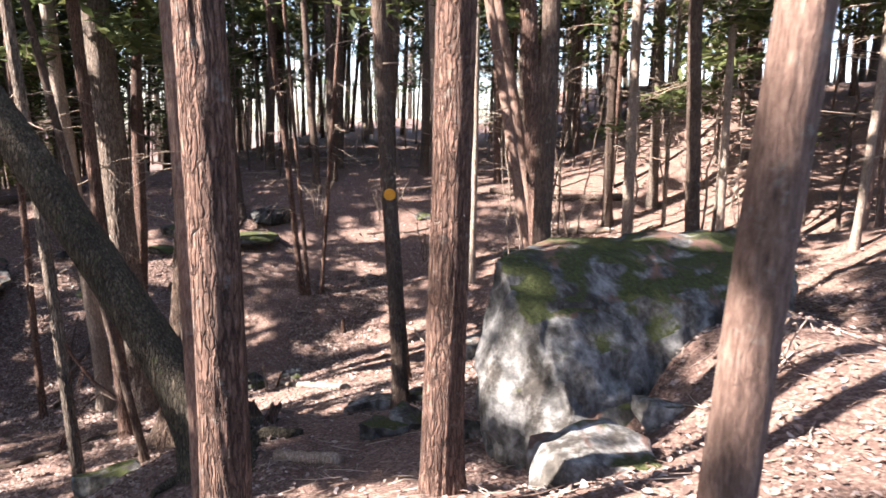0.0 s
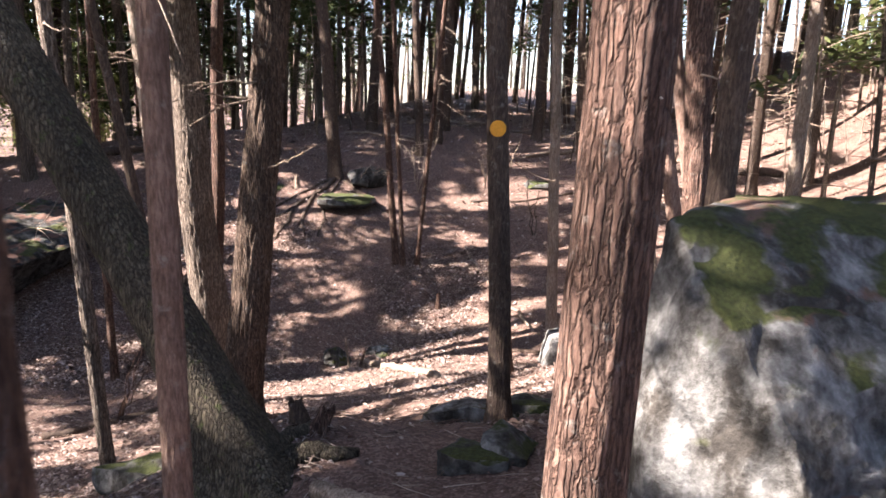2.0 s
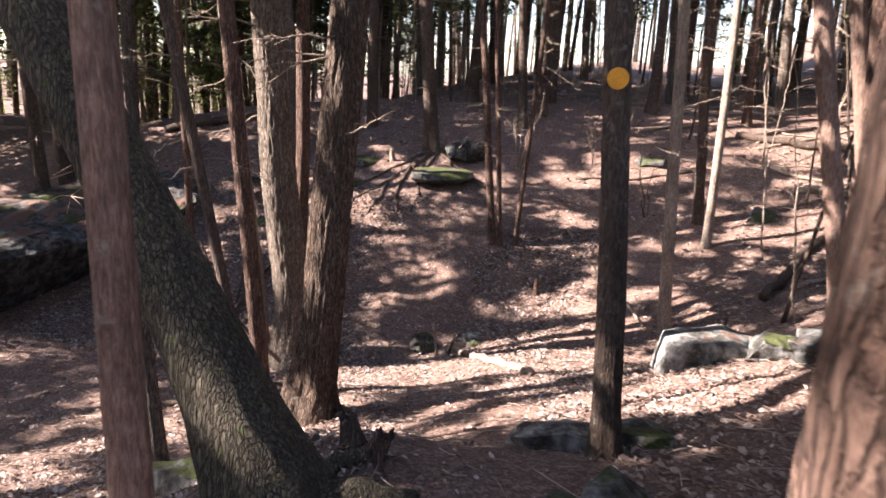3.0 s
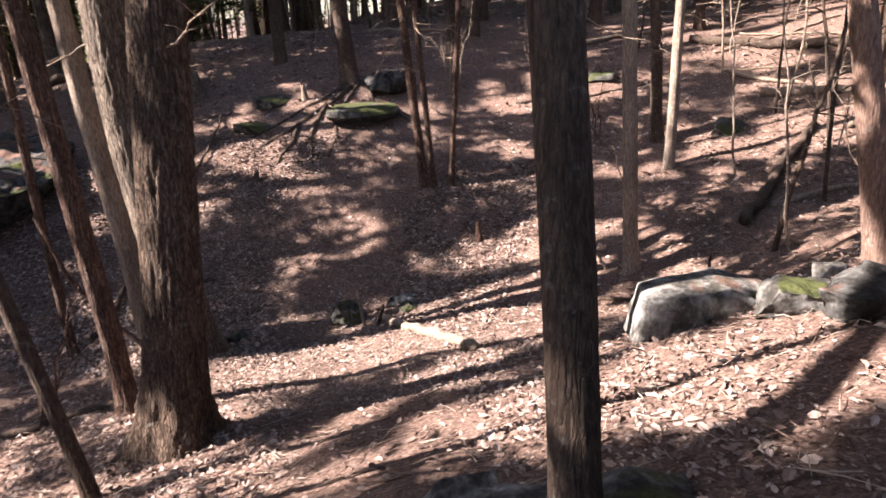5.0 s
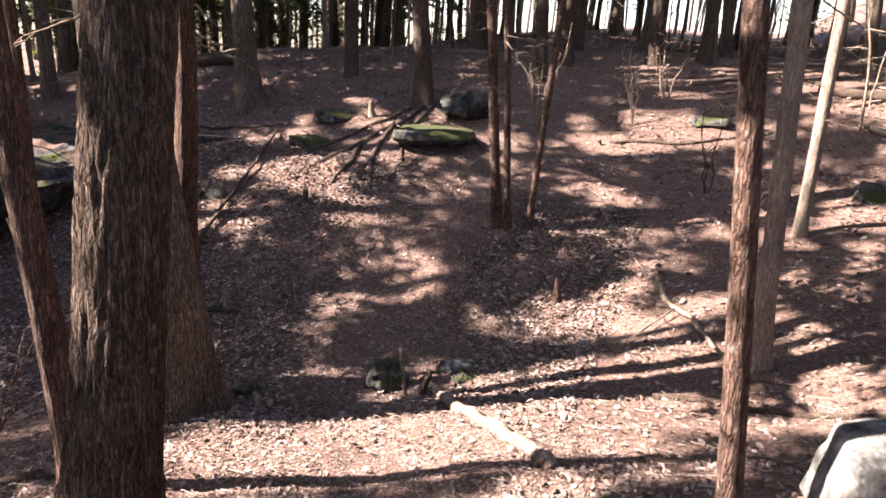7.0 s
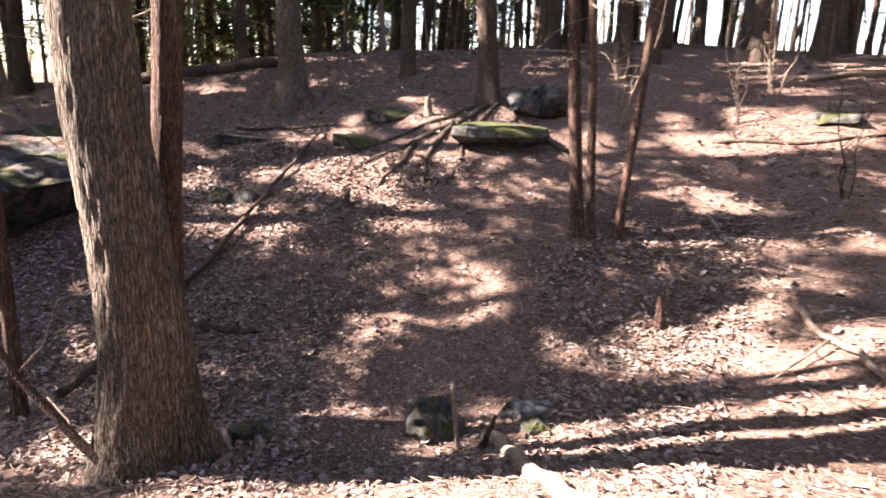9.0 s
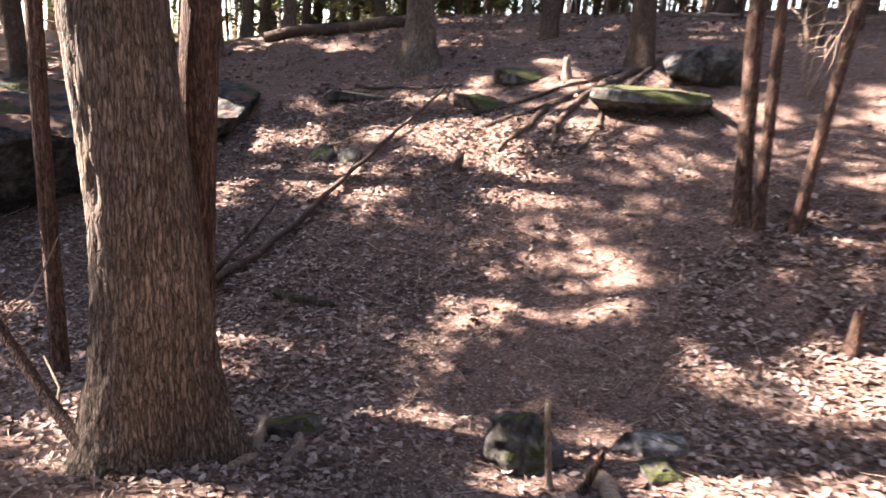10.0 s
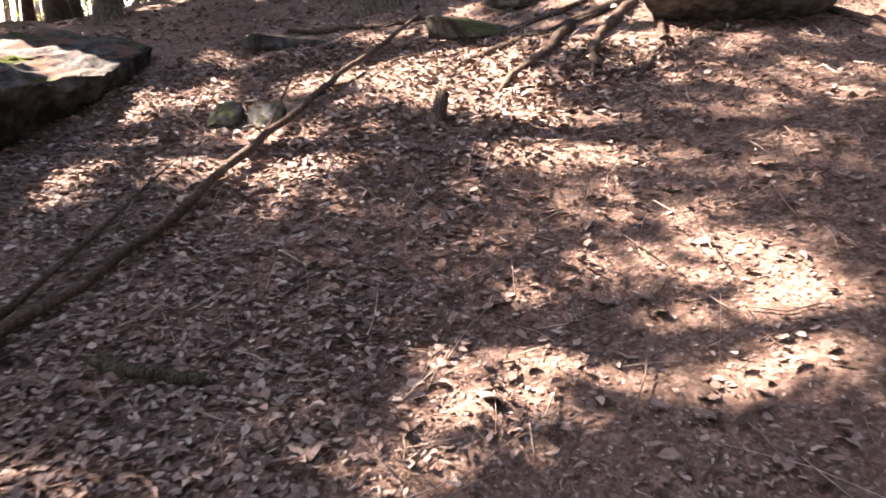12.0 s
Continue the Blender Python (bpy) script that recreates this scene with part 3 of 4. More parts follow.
def far_woods():
    """The woods beyond, too many and too far to count."""
    rng = random.Random(21)
    v, f, lv, lf = [], [], [], []
    for _ in range(620):
        w = rng.uniform(-2.2, 2.4)
        d = rng.uniform(34, 85)
        x, y = -3 - d * math.sin(w), 8 + d * math.cos(w)
        z = ground_z(x, y)
        r = rng.uniform(0.06, 0.2)
        lean = Vector((rng.uniform(-0.5, 0.5), rng.uniform(-0.5, 0.5), 0))
        b = Vector((x, y, z - 0.3))
        tube(v, f, [b, b + Vector((0, 0, 6)) + lean, b + Vector((0, 0, 14)) + lean * 2.5], [r, r * 0.8, r * 0.3], 6)
        for _ in range(16):
            h = rng.uniform(4.0, 14)
            c = b + Vector((rng.gauss(0, 1.3), rng.gauss(0, 1.3), h))
            a = Vector((rng.uniform(-1, 1), rng.uniform(-1, 1), rng.uniform(-0.4, 0.4))) * rng.uniform(0.1, 0.3)
            e = Vector((rng.uniform(-1, 1), rng.uniform(-1, 1), rng.uniform(-0.6, 0.6))) * 0.12
            i = len(lv)
            lv += [c - a, c + e, c + a, c - e]
            lf.append((i, i + 1, i + 2, i + 3))
    t = thing("far_woods", pose(0, 0, 0), "dense distant woods of thin trunks", "woods", "", "stuff")
    part("trunk", mesh_of("trunk", v, f, BARK_GREY), t, "thin distant trunks", "stuff")
    part("foliage", mesh_of("foliage", lv, lf, NEEDLES, False), t, "sparse distant needles", "stuff")


far_woods()

# ---- the great boulder and other stones ----
boulder = new("boulder", hull_rock("boulder", [(0.08, 4.92, 0.34), (0.54, 6.0, 0.34), (1.25, 6.55, 0.35), (2.47, 6.8, 0.38), (2.66, 5.9, 0.14), (0.16, 4.70, 0.18), (0.56, 4.70, 0.06), (0.94, 5.02, 0.06), (1.68, 5.28, -0.02),
                                              (-0.07, 4.80, -0.33), (-0.01, 4.52, -0.62), (0.31, 4.26, -0.74), (0.53, 4.12, -0.70), (0.49, 4.28, -0.32), (0.0, 4.9, -1.5), (0.3, 4.25, -1.5), (0.62, 4.15, -1.5),
                                              (2.3, 5.2, -1.3), (2.75, 6.2, -1.2), (0.5, 6.9, -1.4), (0.0, 5.6, -1.4), (1.72, 4.95, -0.6)], ROCK, 0.07, 3, 6, 2))
tagged(boulder, "large grey granite boulder, mossy and littered on top", "boulder")


def stone_mesh(name, sx, sy, sz, mat, seed, rough=0.12, cuts=3):
    rng = random.Random(seed)
    pts = []
    for _ in range(18):
        p = Vector((rng.uniform(-1, 1), rng.uniform(-1, 1), rng.uniform(-1, 1)))
        p *= rng.uniform(0.72, 1) / max(abs(p.x), abs(p.y), abs(p.z))
        pts.append(Vector((p.x * sx, p.y * sy, p.z * sz)))
    return hull_rock(name, pts, mat, rough * min(sx, sy, sz), seed, cuts, 1, 0.5 / max(sx, sy))


def stone(name, x, y, sx, sy, sz, mat, label, seed, turn=0.0, sink=0.3, tip=0.0, group="", rough=0.26, cuts=4):
    ob = new(name, stone_mesh(name, sx, sy, sz, mat, seed, rough, cuts))
    ob.matrix_world = pose(x, y, ground_z(x, y) + sz * (1 - 2 * sink), tip, 0, turn)
    return tagged(ob, label, "rock", group)


stone("rock", 0.58, 3.66, 0.42, 0.34, 0.20, ROCK_PALE, "cracked grey rock at the boulder's foot", 5, 10, 0.42, 0, "", 0.3, 5)
stone("rock", -5.45, 18.55, 0.58, 0.45, 0.30, ROCK_DARK, "dark stone block under the ledge tree", 7, 30, 0.25)
stone("rock", -4.02, 12.33, 0.27, 0.21, 0.22, ROCK_MOSSY, "small mossy stone beside the trail", 8, 30, 0.2)
stone("rock", -7.55, 16.60, 0.42, 0.30, 0.12, ROCK_MOSSY, "flat mossy stone among the roots", 12, 10, 0.3)
stone("rock", -7.65, 17.55, 0.40, 0.28, 0.13, ROCK, "low grey stone above the roots", 13, 40, 0.35)
stone("rock", -5.30, 11.68, 0.20, 0.15, 0.11, ROCK_MOSSY, "small moss-covered stone by the oak", 14, 60, 0.3)
stone("rock", -3.30, 12.52, 0.14, 0.11, 0.08, ROCK_MOSSY, "small mossy stone under the log", 33, 50, 0.3)
stone("rock", 0.80, 9.98, 0.16, 0.10, 0.07, ROCK_PALE, "small pale stone in the sun", 34, 15, 0.25)
stone("rock", -3.50, 12.85, 0.24, 0.15, 0.09, ROCK_PALE, "flat pale stone beside the log", 15, 20, 0.3)
stone("rock", -0.75, 5.4, 0.22, 0.17, 0.09, ROCK_MOSSY, "mossy stone on the trail's edge", 16, 0, 0.35)
stone("rock", -0.98, 6.62, 0.36, 0.22, 0.12, ROCK_PALE, "flat pale stone below the marked tree", 17, 20, 0.3)
stone("rock", -0.55, 5.6, 0.26, 0.20, 0.10, ROCK, "small grey stone beside the trail", 18, 70, 0.3)
stone("rock", -0.50, 6.78, 0.28, 0.22, 0.09, ROCK, "broad grey stone beside the marked tree", 19, 10, 0.4)
stone("rock", -1.22, 6.95, 0.19, 0.14, 0.10, ROCK_PALE, "pale wedge of stone in the sun", 20, 35, 0.35)
stone("rock", 0.42, 9.25, 0.26, 0.2, 0.15, ROCK_MOSSY, "mossy stone near the pale rock", 22, 0, 0.3)
stone("rock", 0.75, 8.95, 0.32, 0.24, 0.18, ROCK_DARK, "dark stone on the bank", 23, 50, 0.3)
stone("rock", -3.60, 6.40, 0.42, 0.28, 0.16, ROCK_MOSSY, "mossy stone under the leaning tree", 24, 20, 0.35)
stone("rock", -0.07, 4.94, 0.16, 0.13, 0.10, ROCK_DARK, "dark stone wedged by the boulder", 25, 0, 0.3)
stone("rock", 1.07, 4.27, 0.17, 0.12, 0.11, ROCK_PALE, "pale stone in the litter bank", 26, 0, 0.35)
stone("rock", -1.40, 19.70, 0.45, 0.3, 0.14, ROCK_MOSSY, "mossy mound of stone on the slope", 27, 0, 0.4)
stone("rock", 1.02, 17.45, 0.4, 0.3, 0.2, ROCK_MOSSY, "mossy stone on the far slope", 28, 0, 0.4)
stone("rock", -8.64, 14.83, 0.20, 0.16, 0.12, ROCK_MOSSY, "moss clump over a small stone", 29, 0, 0.35)
stone("rock", -8.23, 14.92, 0.16, 0.12, 0.10, ROCK_MOSSY, "smaller moss clump over a stone", 30, 0, 0.35)
stone("rock", -9.55, 16.3, 0.5, 0.16, 0.1, ROCK_DARK, "dark low stone by the grey tree", 31, 35, 0.35)

long_rock = new("rock", hull_rock("rock", [(-0.56, -0.16, 0.20), (-0.50, 0.2, 0.24), (0.1, 0.26, 0.30), (0.52, 0.2, 0.20), (0.56, -0.14, 0.12), (0.0, -0.24, 0.26), (-0.62, -0.2, -0.12), (0.6, -0.3, -0.2), (0.6, 0.3, -0.2), (-0.58, 0.3, -0.2), (-0.3, -0.3, -0.2)],
                                  ROCK_PALE, 0.03, 9, 4, 3))
long_rock.matrix_world = pose(-0.02, 9.72, ground_z(-0.02, 9.72) + 0.02, 0, 0, 20)
tagged(long_rock, "long pale rock with a mossy end", "rock")

slab = new("rock_slab", hull_rock("rock_slab", [(-0.72, -0.15, 0.02), (-0.4, -0.36, 0.0), (0.35, -0.36, 0.02), (0.75, 0.0, 0.05), (0.6, 0.45, 0.16), (-0.5, 0.45, 0.2), (-0.7, -0.12, 0.14), (0.68, 0.05, 0.15),
                                                (-0.35, -0.3, 0.13), (-0.4, 0.42, -0.3), (0.5, 0.42, -0.3), (0.5, 0.6, -0.3), (-0.4, 0.6, -0.3)], ROCK_MOSSY, 0.04, 6, 4, 1))
slab.matrix_world = pose(-5.55, 17.12, -1.58, 0, 0, 30)
tagged(slab, "mossy stone slab jutting over a dark hollow", "rock")

ledge = new("overhanging_rock", hull_rock("overhanging_rock", [(-10.4, 10.0, -2.5), (-10.0, 12.6, -2.35), (-9.95, 13.8, -2.25), (-10.1, 14.7, -2.15), (-10.9, 15.7, -1.85), (-12.4, 15.6, -1.65), (-12.6, 10.0, -2.1),
                                                                (-10.5, 12.6, -2.15), (-10.6, 10, -2.3), (-11.6, 10.0, -4.2), (-11.4, 13.2, -3.9), (-11.0, 14.6, -3.4), (-12.6, 15.5, -3)], ROCK_DARK, 0.12, 4, 5, 2))
tagged(ledge, "dark overhanging rock ledge with litter on top", "rock")


# trail marker and scar, each nailed to its trunk
marked = SET["slim dark trunk with a yellow trail marker"]
bm = bmesh.new()
bmesh.ops.create_cone(bm, cap_ends=True, segments=32, radius1=0.055, radius2=0.055, depth=0.006)
bmesh.ops.bevel(bm, geom=[e for e in bm.edges], offset=0.0015, segments=1, affect="EDGES")
me = bpy.data.meshes.new("trail_marker")
bm.to_mesh(me)
bm.free()
me.materials.append(YELLOW)
ob = part("trail_marker", me, marked, "round yellow trail marker")
ob.matrix_basis = pose(-0.136, 0.128, 2.04, 88, 0, 4)
scarred = SET["reddish-brown hemlock trunk with a pale scar"]
ob = part("scar", stone_mesh("scar", 0.014, 0.02, 0.007, FUNGUS, 44, 0.1, 2), scarred, "pale broken branch scar")
ob.matrix_basis = pose(0.088, -0.062, 1.52)


# ---- roots, logs and fallen branches ----
def over_ground(points, lift, n=10):
    """Points along a broken line, laid over the ground at that lift."""
    out = []
    for (ax, ay), (bx, by) in zip(points, points[1:]):
        for k in range(n):
            x, y = ax + (bx - ax) * k / n, ay + (by - ay) * k / n
            x, y = x + 0.07 * noise.noise(Vector((x * 3, y * 3, 1))), y + 0.07 * noise.noise(Vector((x * 3, y * 3, 8)))
            out.append(Vector((x, y, top_z(x, y) + lift)))
    x, y = points[-1]
    return out + [Vector((x, y, top_z(x, y) + lift * 0.2))]


def limb_mesh(name, pts, r0, r1, mat, seed, seg=12, knots=0.25):
    v, f = [], []
    n = len(pts)
    tube(v, f, pts, [(r0 + (r1 - r0) * k / (n - 1)) * (1 + knots * noise.noise(Vector((k * 0.9, seed, 0)))) for k in range(n)], seg)
    v = [p + Vector((noise.noise(p * 30), noise.noise(p * 30 + Vector((9, 0, 0))), noise.noise(p * 30 + Vector((0, 9, 0))))) * 0.12 * r0 for p in v]
    return mesh_of(name, v, f, mat)


ledge_tree = SET["dark trunk rooted over the stone ledge"]
base = ledge_tree.matrix_world.translation.copy()
for k, (pts, r) in enumerate([([(-6.2, 18.5), (-6.47, 17.45), (-6.39, 16.5), (-6.1, 15.9)], 0.06), ([(-6.3, 18.3), (-6.5, 17.4), (-6.87, 16.46), (-7.2, 15.9)], 0.05), ([(-6.7, 16.7), (-6.6, 16.2), (-6.64, 15.6)], 0.05),
                              ([(-6.1, 18.4), (-6.2, 17.2), (-5.85, 16.5), (-5.78, 15.9)], 0.04), ([(-6.4, 18.3), (-7.0, 17.0), (-7.5, 16.3)], 0.035), ([(-6.0, 18.3), (-5.4, 17.9), (-4.5, 17.2), (-4.2, 16.9)], 0.04)]):
    pts = [p - base for p in over_ground(pts, 0.015, 6)]
    part("root", limb_mesh("root", pts, r * 1.05, r * 0.5, BARK_DARK, k + 50, 9, 0.4), ledge_tree, "gnarled bare root")


o = leaning.matrix_world.translation.copy()
for k, (dx, dy, r) in enumerate([(0.55, 0.25, 0.07), (0.35, -0.35, 0.05), (-0.45, -0.3, 0.06), (0.2, 0.6, 0.06)]):
    pts = over_ground([(o.x + 0.15 * dx, o.y + 0.15 * dy), (o.x + 0.6 * dx, o.y + 0.6 * dy + 0.05), (o.x + dx, o.y + dy)], 0.03, 5)
    part("root", limb_mesh("root", [p - o for p in pts], r * 1.3, r * 0.4, BARK_MOSSY, 120 + k, 10, 0.4), leaning, "mossy surface root")


def fallen(name, pts, r0, r1, mat, label, seed, category="branch", lift=0.6, forks=()):
    t = thing(name, pose(pts[0][0], pts[0][1], top_z(*pts[0])), label, category)
    o = t.matrix_world.translation.copy()
    part("limb", limb_mesh("limb", [p - o for p in over_ground(pts, r0 * lift)], r0, r1, mat, seed), t)
    for k, (fp, fr) in enumerate(forks):
        part("fork", limb_mesh("fork", [Vector(p) - o for p in fp], fr, fr * 0.3, mat, seed + k + 1, 7), t)
    return t


def up(x, y, h):
    return (x, y, top_z(x, y) + h)


fallen("fallen_log", [(-3.62, 12.38), (-2.92, 11.47), (-2.31, 10.8), (-1.93, 10.36)], 0.048, 0.058, DEADWOOD, "barkless pale log fallen beside the trail", 61, "log", 0.7)
fallen("fallen_branch", [(-7.35, 11.5), (-7.67, 12.6), (-7.80, 13.8), (-7.95, 14.95), (-8.05, 15.7), (-8.5, 17.1)], 0.042, 0.016, BARK_DARK, "long fallen forked branch on the leaf litter", 62, "branch", 2.0,
       [([up(-7.72, 12.62, 0.08), up(-8.12, 13.43, 0.06), up(-8.4, 14.2, 0.03)], 0.024), ([up(-7.9, 14.6, 0.08), up(-8.35, 15.3, 0.2)], 0.012), ([up(-7.6, 12.3, 0.08), up(-7.2, 12.9, 0.18)], 0.010)])
fallen("fallen_branch", [(-1.65, 14.7), (-1.2, 13.8), (-0.85, 13.0)], 0.030, 0.020, DEADWOOD, "sun-bleached fallen branch in the hollow", 63, "branch", 1.5, [([up(-1.38, 14.0, 0.08), up(-1.82, 13.25, 0.03)], 0.013)])
fallen("fallen_branch", [(-2.6, 16.4), (-1.8, 15.0)], 0.022, 0.012, DEADWOOD, "thin grey fallen branch on the slope", 64)
fallen("fallen_branch", [(0.75, 13.5), (1.5, 15.5), (2.25, 17.3)], 0.075, 0.050, BARK_DARK, "dark fallen limb lying up the bank", 65, "branch", 1.2)
fallen("fallen_log", [(1.6, 18.75), (2.6, 18.6), (3.6, 18.4)], 0.09, 0.07, DEADWOOD, "bleached log in the sun on the slope", 66, "log", 0.8)
fallen("fallen_log", [(-13.4, 17.6), (-12.4, 18.2), (-10.9, 19.2)], 0.10, 0.12, BARK_DARK, "dark fallen log on the crest", 67, "log", 1.0)
fallen("fallen_log", [(0.5, 21.5), (2.2, 21.0), (4.6, 20.4)], 0.09, 0.11, BARK_DARK, "dark fallen log across the upper slope", 68, "log", 1.0)
fallen("fallen_log", [(-7.1, 12.9), (-6.8, 13.0), (-6.5, 13.1)], 0.045, 0.03, BARK_MOSSY, "short rotten mossy log in the leaves", 69, "log", 0.6)
fallen("fallen_branch", [(-5.55, 11.65), (-5.2, 11.32), (-4.92, 10.95)], 0.036, 0.028, DEADWOOD, "grey dead branch at the oak's foot", 70)
fallen("fallen_branch", [(-5.3, 11.75), (-5.05, 11.5), (-4.9, 11.25)], 0.034, 0.028, DEADWOOD, "short barkless branch at the oak's foot", 76)
fallen("fallen_branch", [(-9.9, 16.6), (-9.2, 16.9), (-8.4, 17.2)], 0.03, 0.02, BARK_DARK, "dark stick below the grey tree", 71)
fallen("fallen_branch", [(-6.5, 8.6), (-5.6, 9.4), (-4.9, 9.7)], 0.05, 0.04, BARK_DARK, "dark branch lying in the thicket", 72)
fallen("fallen_branch", [(-1.55, 4.95), (-1.0, 4.75)], 0.05, 0.05, DEADWOOD, "pale piece of fallen log at the trail's edge", 73, "log")
fallen("fallen_branch", [(-2.9, 18.6), (-1.5, 18.9), (-0.3, 19.6)], 0.03, 0.02, BARK_DARK, "thin dark branch on the slope", 74)
fallen("fallen_branch", [(-1.4, 12.2), (-0.4, 12.0), (0.6, 11.5)], 0.03, 0.02, BARK_DARK, "dark branch lying below the pale trunk", 75)


leaner = thing("leaning_sapling", pose(-5.12, 10.50, ground_z(-5.12, 10.50)), "bent red-brown dead sapling leaning beside the oak", "sapling")
base = leaner.matrix_world.translation.copy()
bent = [Vector(p) for p in [(0.12, 0.03, -0.08), (0, 0, 0.0), (-0.22, -0.04, 0.06), (-0.45, -0.09, 0.24), (-0.83, -0.18, 0.60), (-1.12, -0.28, 1.10), (-1.28, -0.36, 1.75)]]
part("stem", limb_mesh("stem", bent, 0.040, 0.018, BARK_RED, 130), leaner)
part("twig", limb_mesh("twig", [bent[3], bent[3] + Vector((-0.2, 0.1, 0.02)), bent[3] + Vector((-0.42, 0.12, 0.12))], 0.012, 0.004, DEADWOOD, 131, 6), leaner, "thin bare twig")
part("twig", limb_mesh("twig", [bent[4], bent[4] + Vector((0.05, 0.15, 0.15)), bent[4] + Vector((0.02, 0.3, 0.42))], 0.010, 0.004, DEADWOOD, 132, 6), leaner, "thin bare twig")


def stub(x, y, h, r, lean, mat, label, seed):
    """A broken upright stump with a splintered top."""
    rng = random.Random(seed)
    seg, rings = 14, 9
    v, f = [], []
    for k in range(rings):
        z = -0.1 + (h + 0.1) * k / (rings - 1)
        for q in range(seg):
            w = 2 * math.pi * q / seg
            rr = r * (1 + 0.6 * math.exp(-max(z, 0) / (r * 1.2)) + 0.25 * noise.noise(Vector((math.cos(w) * 2, math.sin(w) * 2, z * 3 + seed))))
            top = z + (0.3 * h * noise.noise(Vector((math.cos(w) * 3, math.sin(w) * 3, seed))) + 0.12 * h * rng.uniform(-1, 1) if k == rings - 1 else 0)
            v.append((lean[0] * z + rr * math.cos(w) * (1 - 0.35 * k / rings), lean[1] * z + rr * math.sin(w) * (1 - 0.35 * k / rings), top))
    f = [(a * seg + q, a * seg + (q + 1) % seg, (a + 1) * seg + (q + 1) % seg, (a + 1) * seg + q) for a in range(rings - 1) for q in range(seg)]
    v.append((lean[0] * h, lean[1] * h, h * 0.6))
    f += [((rings - 1) * seg + q, (rings - 1) * seg + (q + 1) % seg, len(v) - 1) for q in range(seg)]
    ob = new("stump", mesh_of("stump", v, f, mat))
    ob.matrix_world = pose(x, y, ground_z(x, y))
    return tagged(ob, label, "stump")


stub(-6.82, 15.14, 0.22, 0.05, (0.1, 0.2), BARK_DARK, "short dark broken stump on the bank", 81)
stub(-7.00, 17.70, 0.30, 0.06, (-0.1, 0.0), DEADWOOD, "pale splintered stump above the roots", 82)
stub(-2.74, 14.28, 0.30, 0.045, (0, 0), BARK_RED, "small reddish stump on the slope", 83)
stub(-3.75, 12.12, 0.46, 0.022, (-0.15, 0), DEADWOOD, "upright splintered stick by the mossy stone", 84)
stub(-3.58, 12.17, 0.26, 0.026, (0.3, 0), BARK_RED, "short broken sapling stump by the log", 85)
stub(-1.81, 5.7, 0.17, 0.06, (0.5, -0.1), BARK_RED, "broken knobbly stump at the leaning tree's foot", 86)
stub(-1.95, 5.8, 0.16, 0.06, (-0.3, 0.1), BARK_DARK, "dark broken root stump at the leaning tree's foot", 87)
stub(0.14, 11.33, 0.45, 0.02, (0, 0), BARK_DARK, "thin dark broken sapling in the hollow", 88)


def bare_shrub(x, y, h, label, seed, mat=DEADWOOD, spread_out=0.6, stems=6):
    t = thing("dead_sapling", pose(x, y, ground_z(x, y)), label, "shrub")
    rng = random.Random(seed)
    for _ in range(stems):
        v, f = [], []
        w = rng.uniform(0, 6.28)
        e = Vector((math.cos(w) * spread_out * rng.uniform(0.4, 1), math.sin(w) * spread_out * rng.uniform(0.4, 1), h * rng.uniform(0.6, 1)))
        pts = stick_points((0, 0, -0.1), e, rng, 0.03, 7)
        tube(v, f, pts, [0.014 * (1 - k / 9) for k in range(8)], 5)
        for k in (3, 4, 5, 6):
            g = pts[k] + Vector((rng.uniform(-1, 1), rng.uniform(-1, 1), rng.uniform(-0.3, 0.7))) * h * 0.22
            tube(v, f, [pts[k], pts[k].lerp(g, 0.5) + Vector((0, 0, 0.03)), g], [0.006, 0.005, 0.002], 4)
        part("stem", mesh_of("stem", v, f, mat), t)
    return t


bare_shrub(2.45, 17.9, 1.3, "bleached dead brush on the sunny slope", 91, DEADWOOD, 0.9, 8)
bare_shrub(-2.6, 19.3, 1.6, "dark bare twiggy sapling on the slope", 92, BARK_DARK, 0.6, 4)
bare_shrub(-4.2, 18.6, 1.8, "bare thin sapling behind the twin stems", 93)
bare_shrub(-1.2, 17.3, 1.5, "dark bare twiggy brush under the slope", 94, BARK_DARK, 0.6, 3)
bare_shrub(2.0, 13.2, 1.7, "dry brush behind the boulder", 95)
bare_shrub(1.6, 4.1, 0.35, "small dry tuft beside the boulder", 96, STICKS, 0.25, 9)
bare_shrub(-5.9, 9.2, 1.2, "bare leaning saplings by the oak", 97, BARK_RED, 0.8, 4)
bare_shrub(-2.2, 20.5, 1.6, "bare sapling on the upper slope", 98)
bare_shrub(-0.7, 15.8, 0.8, "small dark bare sapling in the hollow", 99, BARK_DARK, 0.5, 3)

